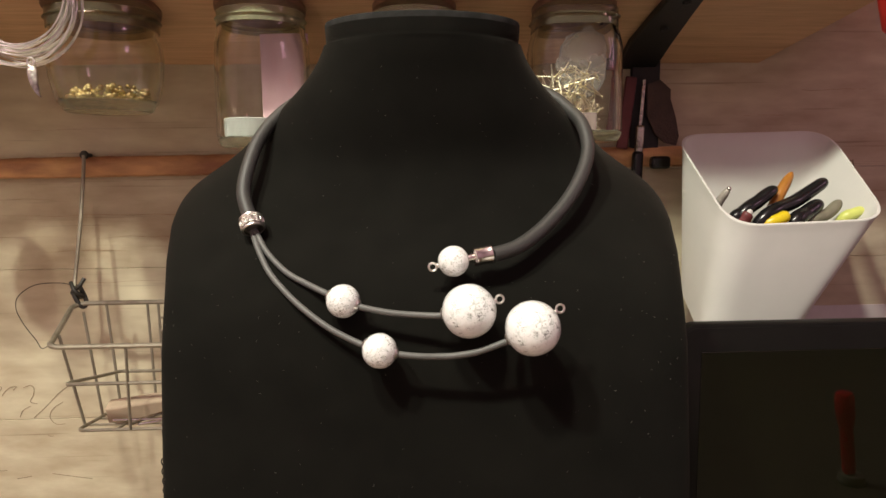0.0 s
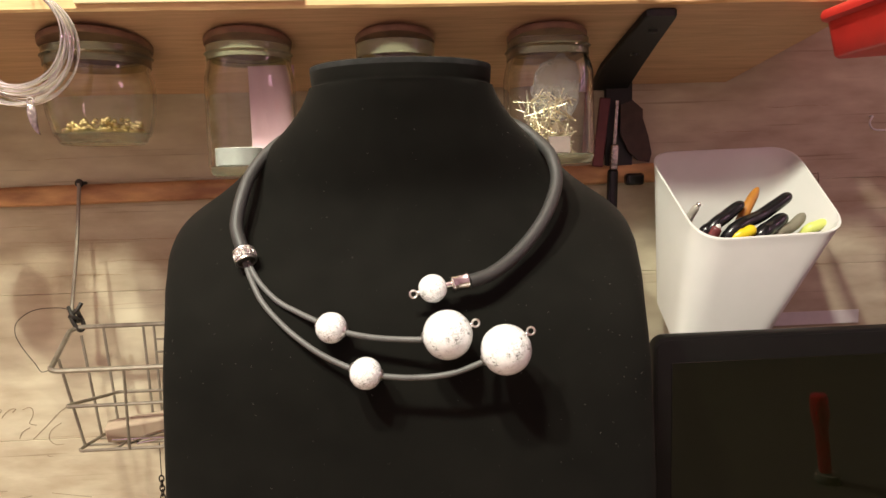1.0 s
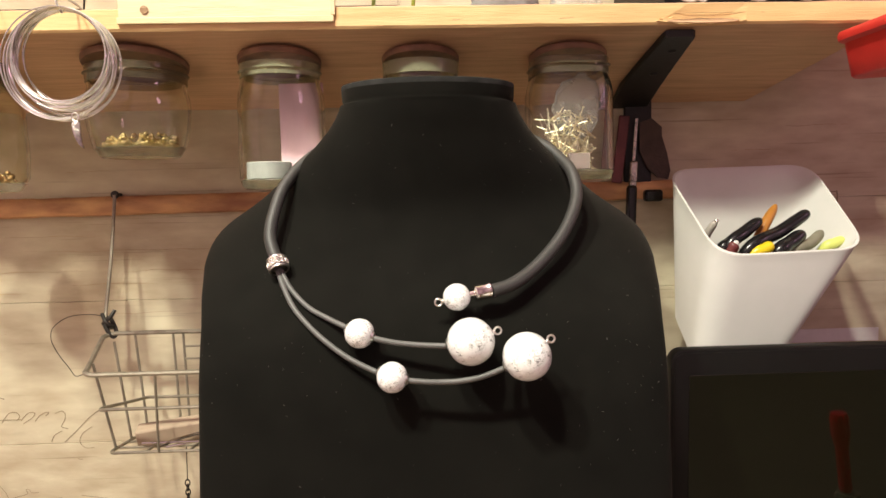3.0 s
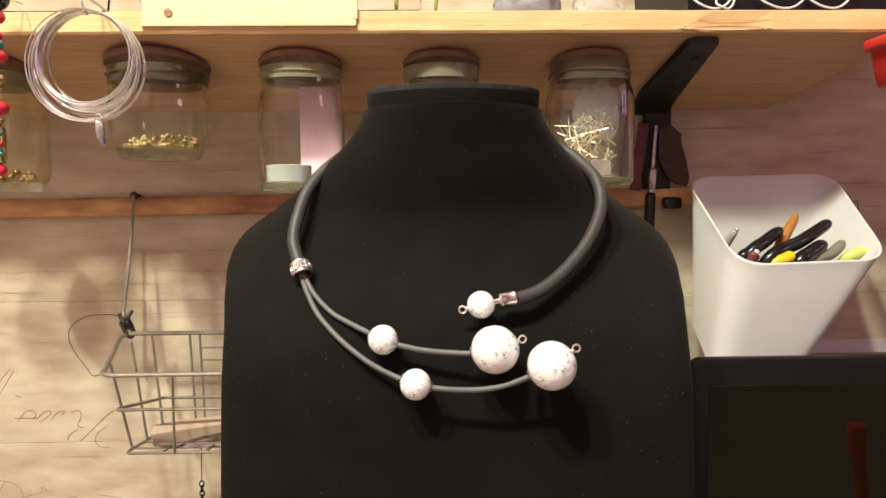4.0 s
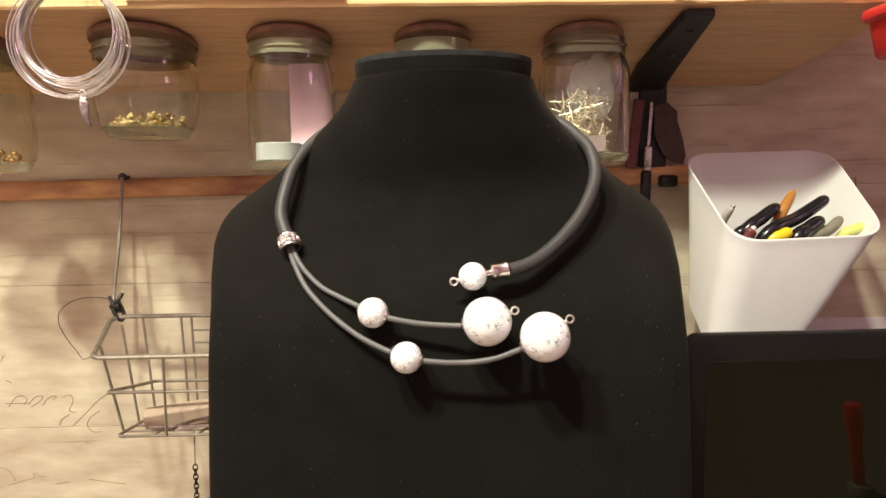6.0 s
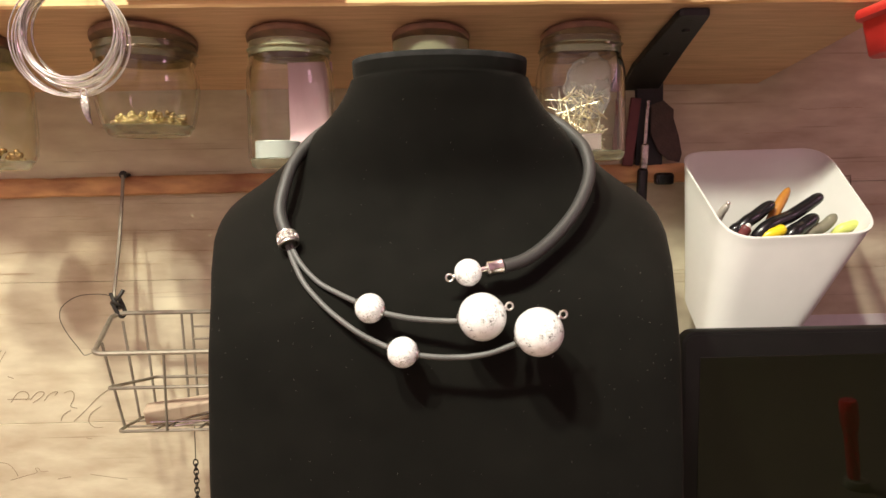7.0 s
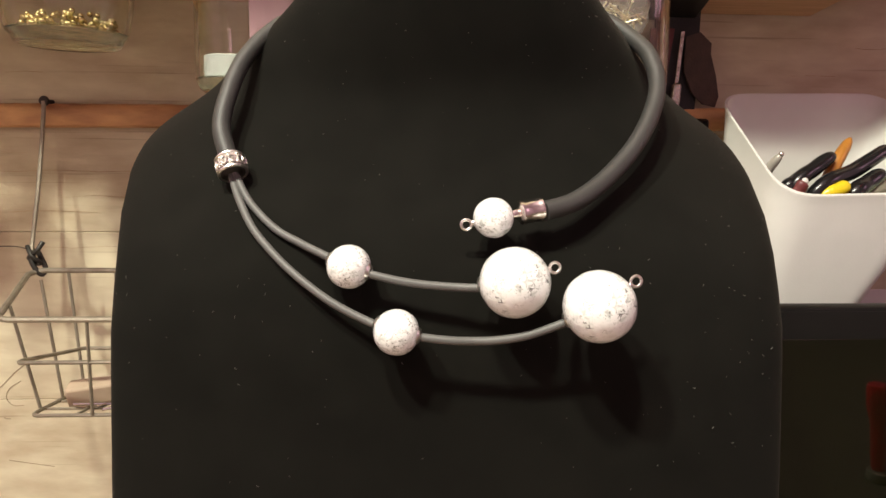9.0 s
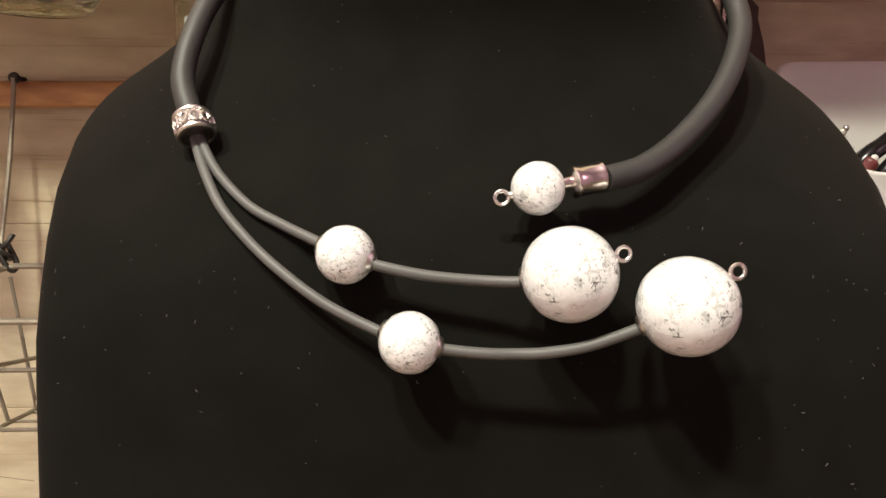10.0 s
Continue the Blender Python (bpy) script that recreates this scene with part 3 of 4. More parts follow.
pins = bmesh.new()
rng = random.Random(5)
for i in range(240):
    a, r = rng.uniform(0, 2 * math.pi), 0.019 * math.sqrt(rng.random())
    c = Vector((j4[0] - 0.001 + r * math.cos(a), j4[1] + r * math.sin(a) * 0.9, j4[2] + 0.003 + rng.random() ** 1.8 * 0.041))
    d = Vector((rng.gauss(0, 1), rng.gauss(0, 1), rng.gauss(0, 1.3))).normalized() * rng.uniform(0.005, 0.011)
    lo, hi = c - d, c + d
    floor_z = j4[2] + 0.001
    lo.z, hi.z = max(lo.z, floor_z), max(hi.z, floor_z)
    for p in (lo, hi):
        p.x = min(max(p.x, j4[0] - 0.027), j4[0] + 0.027)
        p.y = min(max(p.y, j4[1] - 0.027), j4[1] + 0.027)
    tube(pins, [lo, hi], rng.choice((0.0004, 0.0005, 0.0007)), 5)
    bmesh.ops.create_icosphere(pins, subdivisions=1, radius=0.0010, matrix=Matrix.Translation(hi))
tagged(part("metal_pins", pins, pin_metal), "tangled heap of gold and silver head pins", "pins", kind="stuff")
bag = bmesh.new()
bmesh.ops.create_icosphere(bag, subdivisions=4, radius=1)
for v in bag.verts:
    crease = abs(noise.noise(v.co * 2.3)) + 0.5 * abs(noise.noise(v.co * 5.1 + Vector((3, 1, 2))))
    v.co = Vector((v.co.x * 0.0205, v.co.y * 0.008, v.co.z * 0.0245)) * (0.94 + 0.16 * noise.noise(v.co * 1.7) + 0.2 * crease)
tagged(part("plastic_bag", bag, bag_film), "crumpled clear plastic bag stuffed in a jar", "bag").matrix_world = pose(j4[0] + 0.0100, j4[1] + 0.006, j4[2] + 0.0500, 0, 12, 15)
tagged(part("paper_label", block((0.016, 0.004, 0.012), (0, 0, 0), 0.0004), kraft), "small folded brownish paper label in a jar", "label").matrix_world = pose(j4[0] + 0.004, j4[1] - 0.020, j4[2] + 0.0068, 0, 0, 10)

# ---- display bust ----
BUST_X = -0.0012
BUST_ROWS = [(-0.088, 0.1118, 0.302, 0.012, 0.058, 3.4),
             (0.12, 0.1128, 0.3055, 0.012, 0.0542, 3.4),
             (0.18, 0.1124, 0.3108, 0.0128, 0.0516, 2.9),
             (0.207, 0.1140, 0.3249, 0.0184, 0.0451, 2.5),
             (0.2205, 0.1205, 0.3478, 0.0288, 0.0421, 2.2),
             (0.233, 0.1255, 0.3747, 0.0477, 0.0307, 2.1),
             (0.2455, 0.124, 0.3971, 0.0651, 0.0235, 2),
             (0.2505, 0.1205, 0.4075, 0.0745, 0.0172, 2),
             (0.256, 0.112, 0.411, 0.077, 0.015, 2),
             (0.2625, 0.1005, 0.4062, 0.0732, 0.0144, 2),
             (0.2695, 0.0905, 0.3955, 0.0645, 0.0163, 2),
             (0.2775, 0.0795, 0.3828, 0.0538, 0.0206, 2),
             (0.286, 0.0683, 0.371, 0.044, 0.0242, 2),
             (0.2955, 0.056, 0.361, 0.036, 0.026, 2),
             (0.3045, 0.0495, 0.356, 0.034, 0.026, 2),
             (0.3112, 0.045, 0.353, 0.0325, 0.026, 2)]


def bust_row(z):
    for a, b in zip(BUST_ROWS, BUST_ROWS[1:]):
        if z <= b[0]:
            s = (z - a[0]) / (b[0] - a[0])
            return [p + (q - p) * s for p, q in zip(a, b)]
    return list(BUST_ROWS[-1])


def bust_point(z, angle, row=None):
    _, w, yc, front, back, n = row or bust_row(z)
    c, s = math.cos(angle), math.sin(angle)
    x = w * math.copysign(abs(c) ** (2 / n), c)
    y = yc - (front if s > 0 else back) * math.copysign(abs(s) ** (2 / n), s)
    return Vector((BUST_X + x, y, z))


def bust_mesh():
    zs = [-0.088] + [-0.085 + 0.012 * i for i in range(26)] + [0.2285 + 0.0035 * i for i in range(24)] + [0.3112]
    turns = [2 * math.pi * k / 120 for k in range(120)]
    rows = []
    for z in zs:
        near = [bust_row(min(max(z + d, -0.088), 0.3112)) for d in (-0.006, -0.003, 0, 0.003, 0.006)]
        row = [sum(v) / len(near) for v in zip(*near)]
        rows.append([bust_point(z, a, row) for a in turns])
    lip = [(0.3116, 0.994, 0), (0.3122, 0.990, 0), (0.3130, 0.996, 0), (0.3150, 1.001, 0), (0.3185, 1.006, 0), (0.3204, 1.007, 0), (0.3210, 1.003, 0), (0.3213, 0.98, 0), (0.3214, 0.80, 0), (0.3210, 0.4, 0)]
    top = list(BUST_ROWS[-1])
    for z, k, _ in lip:
        row = [z, top[1] * k, top[2], top[3] * k, top[4] * k, 2.0]
        rows.append([bust_point(z, a, row) for a in turns])
    return ring_skin(bmesh.new(), rows)


bust = part("jewellery_bust", bust_mesh(), velvet)
bust.data.materials.append(velvet_worn_sheen)
# top of the lip takes the worn velvet with the painted sheen
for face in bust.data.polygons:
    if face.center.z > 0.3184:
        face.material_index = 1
tagged(bust, "black velvet necklace display bust with specks of lint", "display bust")

fluff = bmesh.new()
rng = random.Random(21)
for i in range(330):
    z = rng.uniform(0.04, 0.300)
    a = math.acos(rng.uniform(-0.97, 0.97))
    p = bust_point(z, a)
    q = bust_point(z, a + 0.02)
    r = bust_point(z + 0.002, a)
    out = (r - p).cross(q - p).normalized()
    if out.y > 0:
        out = -out
    u, v = (q - p).normalized(), (r - p).normalized()
    size = rng.choice((0.0001, 0.00012, 0.00015, 0.0002, 0.00025, 0.0005))
    th, bend = rng.uniform(0, 6.3), rng.uniform(-1, 1)
    d1 = u * math.cos(th) + v * math.sin(th)
    d2 = u * math.cos(th + bend) + v * math.sin(th + bend)
    c = p + out * 0.0002
    tube(fluff, [c - d1 * size, c + out * 0.0002, c + d2 * size], rng.uniform(0.00004, 0.0001), 4)
tagged(part("lint", fluff, lint_white), "tiny pale lint fibres stuck on the velvet", "lint", kind="stuff")

# ---- necklace ----
necklace = base("necklace", (-0.0787, 0.327, 0.233), "grey rubber cord necklace with white crackled beads", "necklace")
LEFT = [(-0.078, 0.328, 0.233), (-0.0805, 0.331, 0.2375), (-0.083, 0.336, 0.2455), (-0.082, 0.342, 0.256), (-0.0785, 0.352, 0.2695), (-0.071, 0.362, 0.281), (-0.060, 0.373, 0.2905)]
BACK = [(-0.042, 0.388, 0.299), (-0.014, 0.396, 0.303), (0.016, 0.395, 0.303), (0.044, 0.386, 0.300)]
RIGHT = [(0.062, 0.372, 0.2915), (0.070, 0.362, 0.2833), (0.0745, 0.352, 0.275), (0.0748, 0.342, 0.263), (0.069, 0.332, 0.2505), (0.060, 0.323, 0.239), (0.0475, 0.314, 0.2282), (0.036, 0.307, 0.2218), (0.0255, 0.303, 0.2192)]
part("thick_cord", rod(LEFT + BACK + RIGHT, 0.0032, 16, steps=6), rubber, necklace, "thick matt grey rubber cord")
UPPER = [(-0.0775, 0.327, 0.231), (-0.0755, 0.325, 0.2275), (-0.070, 0.319, 0.2198), (-0.061, 0.312, 0.2122), (-0.052, 0.307, 0.2080), (-0.044, 0.302, 0.2050), (-0.036, 0.298, 0.2020), (-0.029, 0.2955, 0.2000), (-0.020, 0.294, 0.1982), (-0.0125, 0.293, 0.1973), (-0.004, 0.292, 0.1968), (0.004, 0.290, 0.1970), (0.014, 0.288, 0.1990)]
LOWER = [(-0.0785, 0.327, 0.231), (-0.0770, 0.325, 0.2270), (-0.0735, 0.319, 0.2205), (-0.068, 0.312, 0.2122), (-0.0605, 0.306, 0.2048), (-0.052, 0.301, 0.1980), (-0.041, 0.296, 0.1910), (-0.029, 0.292, 0.1857), (-0.021, 0.288, 0.1838), (-0.014, 0.287, 0.1825), (-0.005, 0.286, 0.1817), (0.002, 0.286, 0.1815), (0.009, 0.285, 0.1820), (0.018, 0.284, 0.1838), (0.029, 0.283, 0.1880), (0.038, 0.281, 0.1930)]
part("thin_cord", rod(UPPER, 0.0013, 12, steps=5), rubber_thin, necklace, "thin grey rubber cord")
part("thin_cord", rod(LOWER, 0.0013, 12, steps=5), rubber_thin, necklace, "thin grey rubber cord")


def petal_cap(parent, centre, ahead, radius):
    """A small flower-shaped bead cap that opens along ahead."""
    bm = bmesh.new()
    n = 8
    rings = []
    for k, (r, z) in enumerate(((0.0013, -0.0006), (0.0022, -0.0003), (0.0030, 0.0008), (0.0033, 0.0018), (0.0029, 0.0018), (0.0024, 0.0008), (0.0015, 0.0))):
        rings.append([((r * (1 + (0.10 if k > 1 and i % 2 else -0.03))) * math.cos(math.pi * i / n), r * (1 + (0.10 if k > 1 and i % 2 else -0.03)) * math.sin(math.pi * i / n), z + (0.0009 if i % 2 and 1 < k < 5 else 0)) for i in range(2 * n)])
    ring_skin(bm, rings, True, False, False)
    for i in range(n):
        a = 2 * math.pi * i / n
        bmesh.ops.create_icosphere(bm, subdivisions=1, radius=0.00055, matrix=Matrix.Translation((0.0033 * math.cos(a), 0.0033 * math.sin(a), 0.0020)))
    ob = part("bead_cap", bm, silver, parent, "silver flower bead cap")
    way = Vector(ahead).normalized()
    ob.matrix_world = Matrix.Translation(Vector(centre) - way * radius * 0.99) @ way.to_track_quat("Z", "Y").to_matrix().to_4x4()


def stone(centre, radius, seed, caps=(), loop=None, loop_metal=None):
    ob = part("bead", ball(radius, (0, 0, 0), 4, 0.012, seed), quartz, necklace, "white crackled quartz bead")
    ob.matrix_world = Matrix.Translation(centre)
    for way in caps:
        petal_cap(ob, centre, way, radius)
    if loop:
        way = Vector(loop).normalized()
        foot = Vector(centre) + way * radius * 0.97
        bm = ball(0.0011, foot + way * 0.0004, 2)
        side = way.cross(Vector((0, 1, 0))).normalized()
        c = foot + way * 0.0026
        tube(bm, [c + way * (0.0016 * math.cos(a)) + side * (0.0016 * math.sin(a)) for a in (2 * math.pi * k / 18 for k in range(18))], 0.00048, 8, loop=True)
        part("wire_loop", bm, loop_metal or silver, ob, "bright wire loop at the bead's end")
    return ob


stone((-0.0360, 0.298, 0.2020), 0.0069, 1, ((1, -0.35, -0.35), (-1, 0.35, 0.22)))
stone((-0.0212, 0.288, 0.1838), 0.0070, 2, ((1, -0.35, -0.42), (-1, 0.2, 0.12)))
stone((0.0142, 0.288, 0.1990), 0.0108, 3, ((1, -0.15, 0.10),), (0.95, 0.1, 0.33))
stone((0.0382, 0.281, 0.1932), 0.0108, 4, ((0.9, -0.1, 0.42),), (0.82, 0.05, 0.56))
stone((0.0090, 0.3005, 0.2172), 0.0064, 5, (), (-0.95, 0, -0.25))

cap_way = (Vector((0.036, 0.307, 0.2218)) - Vector((0.0135, 0.3015, 0.2182))).normalized()
crimp = lathe([(0.0006, -0.0032), (0.0014, -0.0032), (0.0016, -0.0020), (0.0015, -0.0006), (0.0034, -0.0004), (0.0039, 0.0000), (0.0039, 0.0008), (0.0037, 0.0012), (0.0037, 0.0060), (0.0039, 0.0064), (0.0039, 0.0072), (0.0036, 0.0074), (0.001, 0.0072)], 32)
part("end_cap", crimp, rose_metal, necklace, "polished metal end cap").matrix_world = Matrix.Translation(Vector((0.0178, 0.3022, 0.2186))) @ cap_way.to_track_quat("Z", "Y").to_matrix().to_4x4()

way = (Vector((-0.0735, 0.319, 0.2205)) - Vector((-0.0805, 0.331, 0.2375))).normalized()
slide = lathe([(0.0030, -0.0024), (0.0038, -0.0032), (0.0044, -0.0030), (0.0047, -0.0022), (0.0049, 0.0), (0.0047, 0.0022), (0.0044, 0.0030), (0.0038, 0.0032), (0.0030, 0.0024)], 36)
slider = part("slider", slide, dark_silver, necklace, "ornate silver slider bead with round motifs")
turn = Matrix.Translation((-0.0776, 0.3262, 0.2317)) @ way.to_track_quat("Z", "Y").to_matrix().to_4x4()
slider.matrix_world = turn
for i in range(11):
    a = 2 * math.pi * (i + 0.5) / 11
    for z in (-0.0014, 0.0014):
        part("grain", ball(0.0006, turn @ Vector((0.0048 * math.cos(a), 0.0048 * math.sin(a), z)), 1), silver, slider)
for z0, r0 in ((-0.0028, 0.0046), (0.0028, 0.0046)):
    part("rim", rod([turn @ Vector((r0 * math.cos(b), r0 * math.sin(b), z0)) for b in (2 * math.pi * k / 28 for k in range(28))], 0.0006, 7, loop=True), silver, slider)
for i in range(11):
    a = 2 * math.pi * i / 11
    c = Vector((0.0049 * math.cos(a), 0.0049 * math.sin(a), 0))
    u, v = Vector((-math.sin(a), math.cos(a), 0)), Vector((0, 0, 1))
    motif = rod([turn @ (c + u * (0.0010 * math.cos(b)) + v * (0.0015 * math.sin(b))) for b in (2 * math.pi * k / 14 for k in range(14))], 0.00045, 6, loop=True)
    part("motif", motif, silver, slider)

# ---- wire basket on the wall ----
basket = base("wire_basket", (-0.18, 0.56, 0.07), "grey steel wire basket hanging on the board wall", "basket")
TOP_F, TOP_B, BOT_F, BOT_B = (0.507, 0.1325), (0.580, 0.1500), (0.512, 0.0690), (0.566, 0.0630)
L_T, R_T, L_B, R_B = -0.2675, -0.050, -0.2535, -0.065


def corner_loop(l, r, f, b, soft=0.008, skew=0.0):
    (fy, fz), (by, bz) = f, b
    lb = l + skew
    def mid(s):
        return fz + (bz - fz) * s
    d = soft / (by - fy)
    return [(l + soft, fy, mid(0)), (r - soft, fy, mid(0)), (r, fy + soft, mid(d)), (r, by - soft, mid(1 - d)), (r - soft, by, mid(1)), (lb + soft, by, mid(1)), (lb, by - soft, mid(1 - d)), (l, fy + soft, mid(d))]


def bent_loop(pts, r, parent):
    # rounds each corner between the straight runs
    out = []
    n = len(pts)
    for i in range(0, n, 2):
        p, q = Vector(pts[i]), Vector(pts[i + 1])
        s = Vector(pts[(i + 2) % n])
        k = Vector((pts[i + 1][0] if abs(pts[i + 1][1] - pts[i][1]) > 1e-6 else s.x, s.y if abs(pts[i + 1][1] - pts[i][1]) > 1e-6 else q.y, (q.z + s.z) / 2))
        out += [p.lerp(q, t) for t in (0, 0.25, 0.5, 0.75, 1.0)]
        out += [q * (1 - t) ** 2 + k * (2 * t * (1 - t)) + s * t * t for t in (0.25, 0.5, 0.75)]
    return part("wire", rod(out, r, 8, loop=True), steel_wire, parent)


def lerp2(a, b, s):
    return (a[0] + (b[0] - a[0]) * s, a[1] + (b[1] - a[1]) * s)


bent_loop(corner_loop(L_T, R_T, TOP_F, TOP_B, skew=-0.013), 0.0020, basket)
bent_loop(corner_loop(L_T + 0.009, R_T - 0.007, lerp2(TOP_F, BOT_F, 0.44), lerp2(TOP_B, BOT_B, 0.63), skew=0.012), 0.0014, basket)
bent_loop(corner_loop(L_B, R_B, BOT_F, BOT_B), 0.0013, basket)
for s in (0.253, 0.50, 0.70, 0.90):
    x = L_T + (R_T - L_T) * s
    xb = x - 0.002
    part("wire", rod([(x, TOP_F[0], TOP_F[1]), (xb, BOT_F[0] - 0.001, BOT_F[1])], 0.0011, 7), steel_wire, basket)
for s in (0.05, 0.20, 0.24, 0.40, 0.44, 0.60, 0.80):
    x = L_T + (R_T - L_T) * s
    xb = L_B + (R_B - L_B) * s
    part("wire", rod([(x, TOP_B[0], TOP_B[1]), (xb, BOT_B[0], BOT_B[1])], 0.0011, 7), steel_wire, basket)
for s in (0.25, 0.78):
    f, b = lerp2(TOP_F, TOP_B, s), lerp2(BOT_F, BOT_B, s)
    part("wire", rod([(L_T, f[0], f[1]), (L_B, b[0], b[1])], 0.0011, 7), steel_wire, basket)
    part("wire", rod([(R_T, f[0], f[1]), (R_B, b[0], b[1])], 0.0011, 7), steel_wire, basket)
for s in (0.14, 0.26):
    (y, z) = lerp2(TOP_B, BOT_B, s)
    part("wire", rod([(L_T + 0.055, y - 0.002, z), (R_T, y - 0.002, z)], 0.0009, 7), steel_wire, basket)
for s in (0.15, 0.33, 0.52, 0.70, 0.88):
    x = L_B + (R_B - L_B) * s
    part("wire", rod([(x, BOT_F[0], BOT_F[1]), (x, BOT_B[0], BOT_B[1])], 0.0011, 7), steel_wire, basket)
for s in (0.35, 0.7):
    (y, z) = lerp2(BOT_F, BOT_B, s)
    part("wire", rod([(L_B, y, z - 0.0008), (R_B, y, z - 0.0008)], 0.0010, 7), steel_wire, basket)

hook = base("hanging_wire", (-0.284, 0.61, 0.268), "thin dark wire from a nail to the basket", "wire")
part("nail", lathe([(0.0004, -0.004), (0.0030, -0.004), (0.0038, -0.002), (0.0030, 0.0), (0.0016, 0.001), (0.0016, 0.010), (0.0004, 0.011)], 14), dark_wire, hook).matrix_world = pose(-0.2795, 0.6115, 0.2700, -90, 0, 0)
part("strand", rod([(-0.2795, 0.6080, 0.2700), (-0.2793, 0.607, 0.262), (-0.2800, 0.596, 0.215), (-0.2818, 0.586, 0.176), (-0.2815, 0.582, 0.165), (-0.2790, 0.580, 0.157)], 0.0016, 8, steps=4), steel_wire, hook)
part("knot", rod([(-0.2845, 0.582, 0.167), (-0.2795, 0.577, 0.161), (-0.2755, 0.580, 0.156), (-0.2800, 0.585, 0.154), (-0.2830, 0.580, 0.159), (-0.2760, 0.577, 0.164), (-0.2725, 0.580, 0.1705)], 0.0016, 8, steps=5), dark_wire, hook, "dark twisted tie")
part("link", rod([(-0.2812, 0.583, 0.165), (-0.2815, 0.5795, 0.1580), (-0.2775, 0.5785, 0.1500), (-0.2745, 0.5800, 0.1470), (-0.2735, 0.5825, 0.1520), (-0.2785, 0.5830, 0.1640)], 0.0018, 8, steps=4), dark_wire, hook, "dark wire loop round the rim")
part("tie_tail", rod([(-0.2800, 0.580, 0.1640), (-0.2900, 0.577, 0.1675), (-0.3100, 0.577, 0.1662), (-0.3255, 0.580, 0.1570), (-0.3300, 0.583, 0.1465), (-0.3280, 0.585, 0.1365), (-0.3225, 0.584, 0.1280), (-0.3130, 0.577, 0.1215), (-0.2960, 0.553, 0.1205), (-0.2690, 0.511, 0.1320)], 0.00034, 6, steps=6), dark_wire, hook, "thin loose loop of wire")

tagged(part("wooden_tag", block((0.078, 0.014, 0.016), (0, 0, 0), 0.0018), pink_wood), "pale pinkish wooden block lying in the basket", "block").matrix_world = pose(-0.203, 0.543, 0.0762, 14, -6, 6)
for i, (x, y, yaw) in enumerate(((-0.200, 0.528, 24), (-0.175, 0.535, -18), (-0.150, 0.545, 35))):
    clip = rod([(-0.020, 0, 0), (0.0, 0.0015, 0.001), (0.020, 0.0, 0), (0.022, 0.003, 0), (0.0, 0.004, 0.0005), (-0.019, 0.004, 0)], 0.0012, 7, steps=3)
    tagged(part("hair_clip", clip, steel), "small steel wire clip lying in the basket", "clip", "clips in the basket").matrix_world = pose(x, y, 0.0725, 0, -8, yaw)

for i, (x, y, z, yaw, half) in enumerate(((-0.205, 0.523, 0.0720, -12, 0.030), (-0.180, 0.530, 0.0712, 14, 0.034), (-0.172, 0.546, 0.0705, -24, 0.028), (-0.150, 0.552, 0.0700, 6, 0.030))):
    nail = rod([(-half, 0, 0), (half * 0.9, 0, 0.0004), (half, 0, 0.0004)], [0.0011, 0.0011, 0.0006], 8)
    tagged(part("metal_rod", nail, steel), "thin steel rod lying in the wire basket", "rod", "rods in the basket").matrix_world = pose(x, y, z, 0, -4, yaw)

chain = base("chain", (-0.213, 0.57, 0.0), "fine dark bronze chain hanging below the basket", "chain")
part("thread", rod([(-0.2125, 0.566, 0.0625), (-0.2165, 0.575, 0.018)], 0.0004, 5), dark_wire, chain)
for i in range(14):
    a = math.pi / 2 * (i % 2)
    z = 0.016 - 0.0042 * i
    link = rod([(-0.2165 + 0.0020 * math.cos(b) * math.cos(a), 0.575 + 0.0020 * math.cos(b) * math.sin(a), z + 0.0031 * math.sin(b)) for b in (2 * math.pi * k / 12 for k in range(12))], 0.0006, 6, loop=True)
    part("link", link, dark_wire, chain)

# ---- white holder with tools ----


def holder():
    """A tapered square holder with rounded corners, slanted mouth and thin walls."""
    bm = bmesh.new()

    def ring(bl, br, fr, fl, radius, inset=0.0):
        pts = [Vector(p) for p in (fl, fr, br, bl)]
        c = sum(pts, Vector()) / 4
        pts = [p + (c - p).normalized() * inset * 1.41 for p in pts]
        out = []
        for i, p in enumerate(pts):
            a, b = pts[i - 1], pts[(i + 1) % 4]
            s, e = p + (a - p).normalized() * radius, p + (b - p).normalized() * radius
            for k in range(9):
                t = k / 8
                out.append(s * (1 - t) ** 2 + p * (2 * t * (1 - t)) + e * t * t)
        return out
    top = ((0.2122, 0.588, 0.2815), (0.3450, 0.590, 0.2840), (0.3450, 0.508, 0.2150), (0.2265, 0.511, 0.2110))
    low = ((0.2190, 0.590, 0.1560), (0.3100, 0.590, 0.1560), (0.2860, 0.522, 0.1180), (0.2140, 0.522, 0.1180))

    def at(s, inset):
        q = [Vector(a).lerp(Vector(b), s) for a, b in zip(top, low)]
        return ring(*q, 0.024 - 0.006 * s, inset)
    rows = [at(1.0, 0.006), at(1.0, 0.0015), at(0.985, 0)] + [at(1 - 0.1 * k, 0) for k in range(1, 10)] + [at(0.02, -0.0001), at(0.004, -0.0004), at(-0.002, -0.0003), at(-0.0035, 0.0004), at(-0.002, 0.0012)] + [at(0.1 * k, 0.0016) for k in range(1, 10)] + [at(0.97, 0.003)]
    return ring_skin(bm, rows)


cup = base("tool_holder", (0.27, 0.565, 0.14), "white plastic holder on the wall, full of craft tools", "holder")
part("body", holder(), white_plastic, cup)
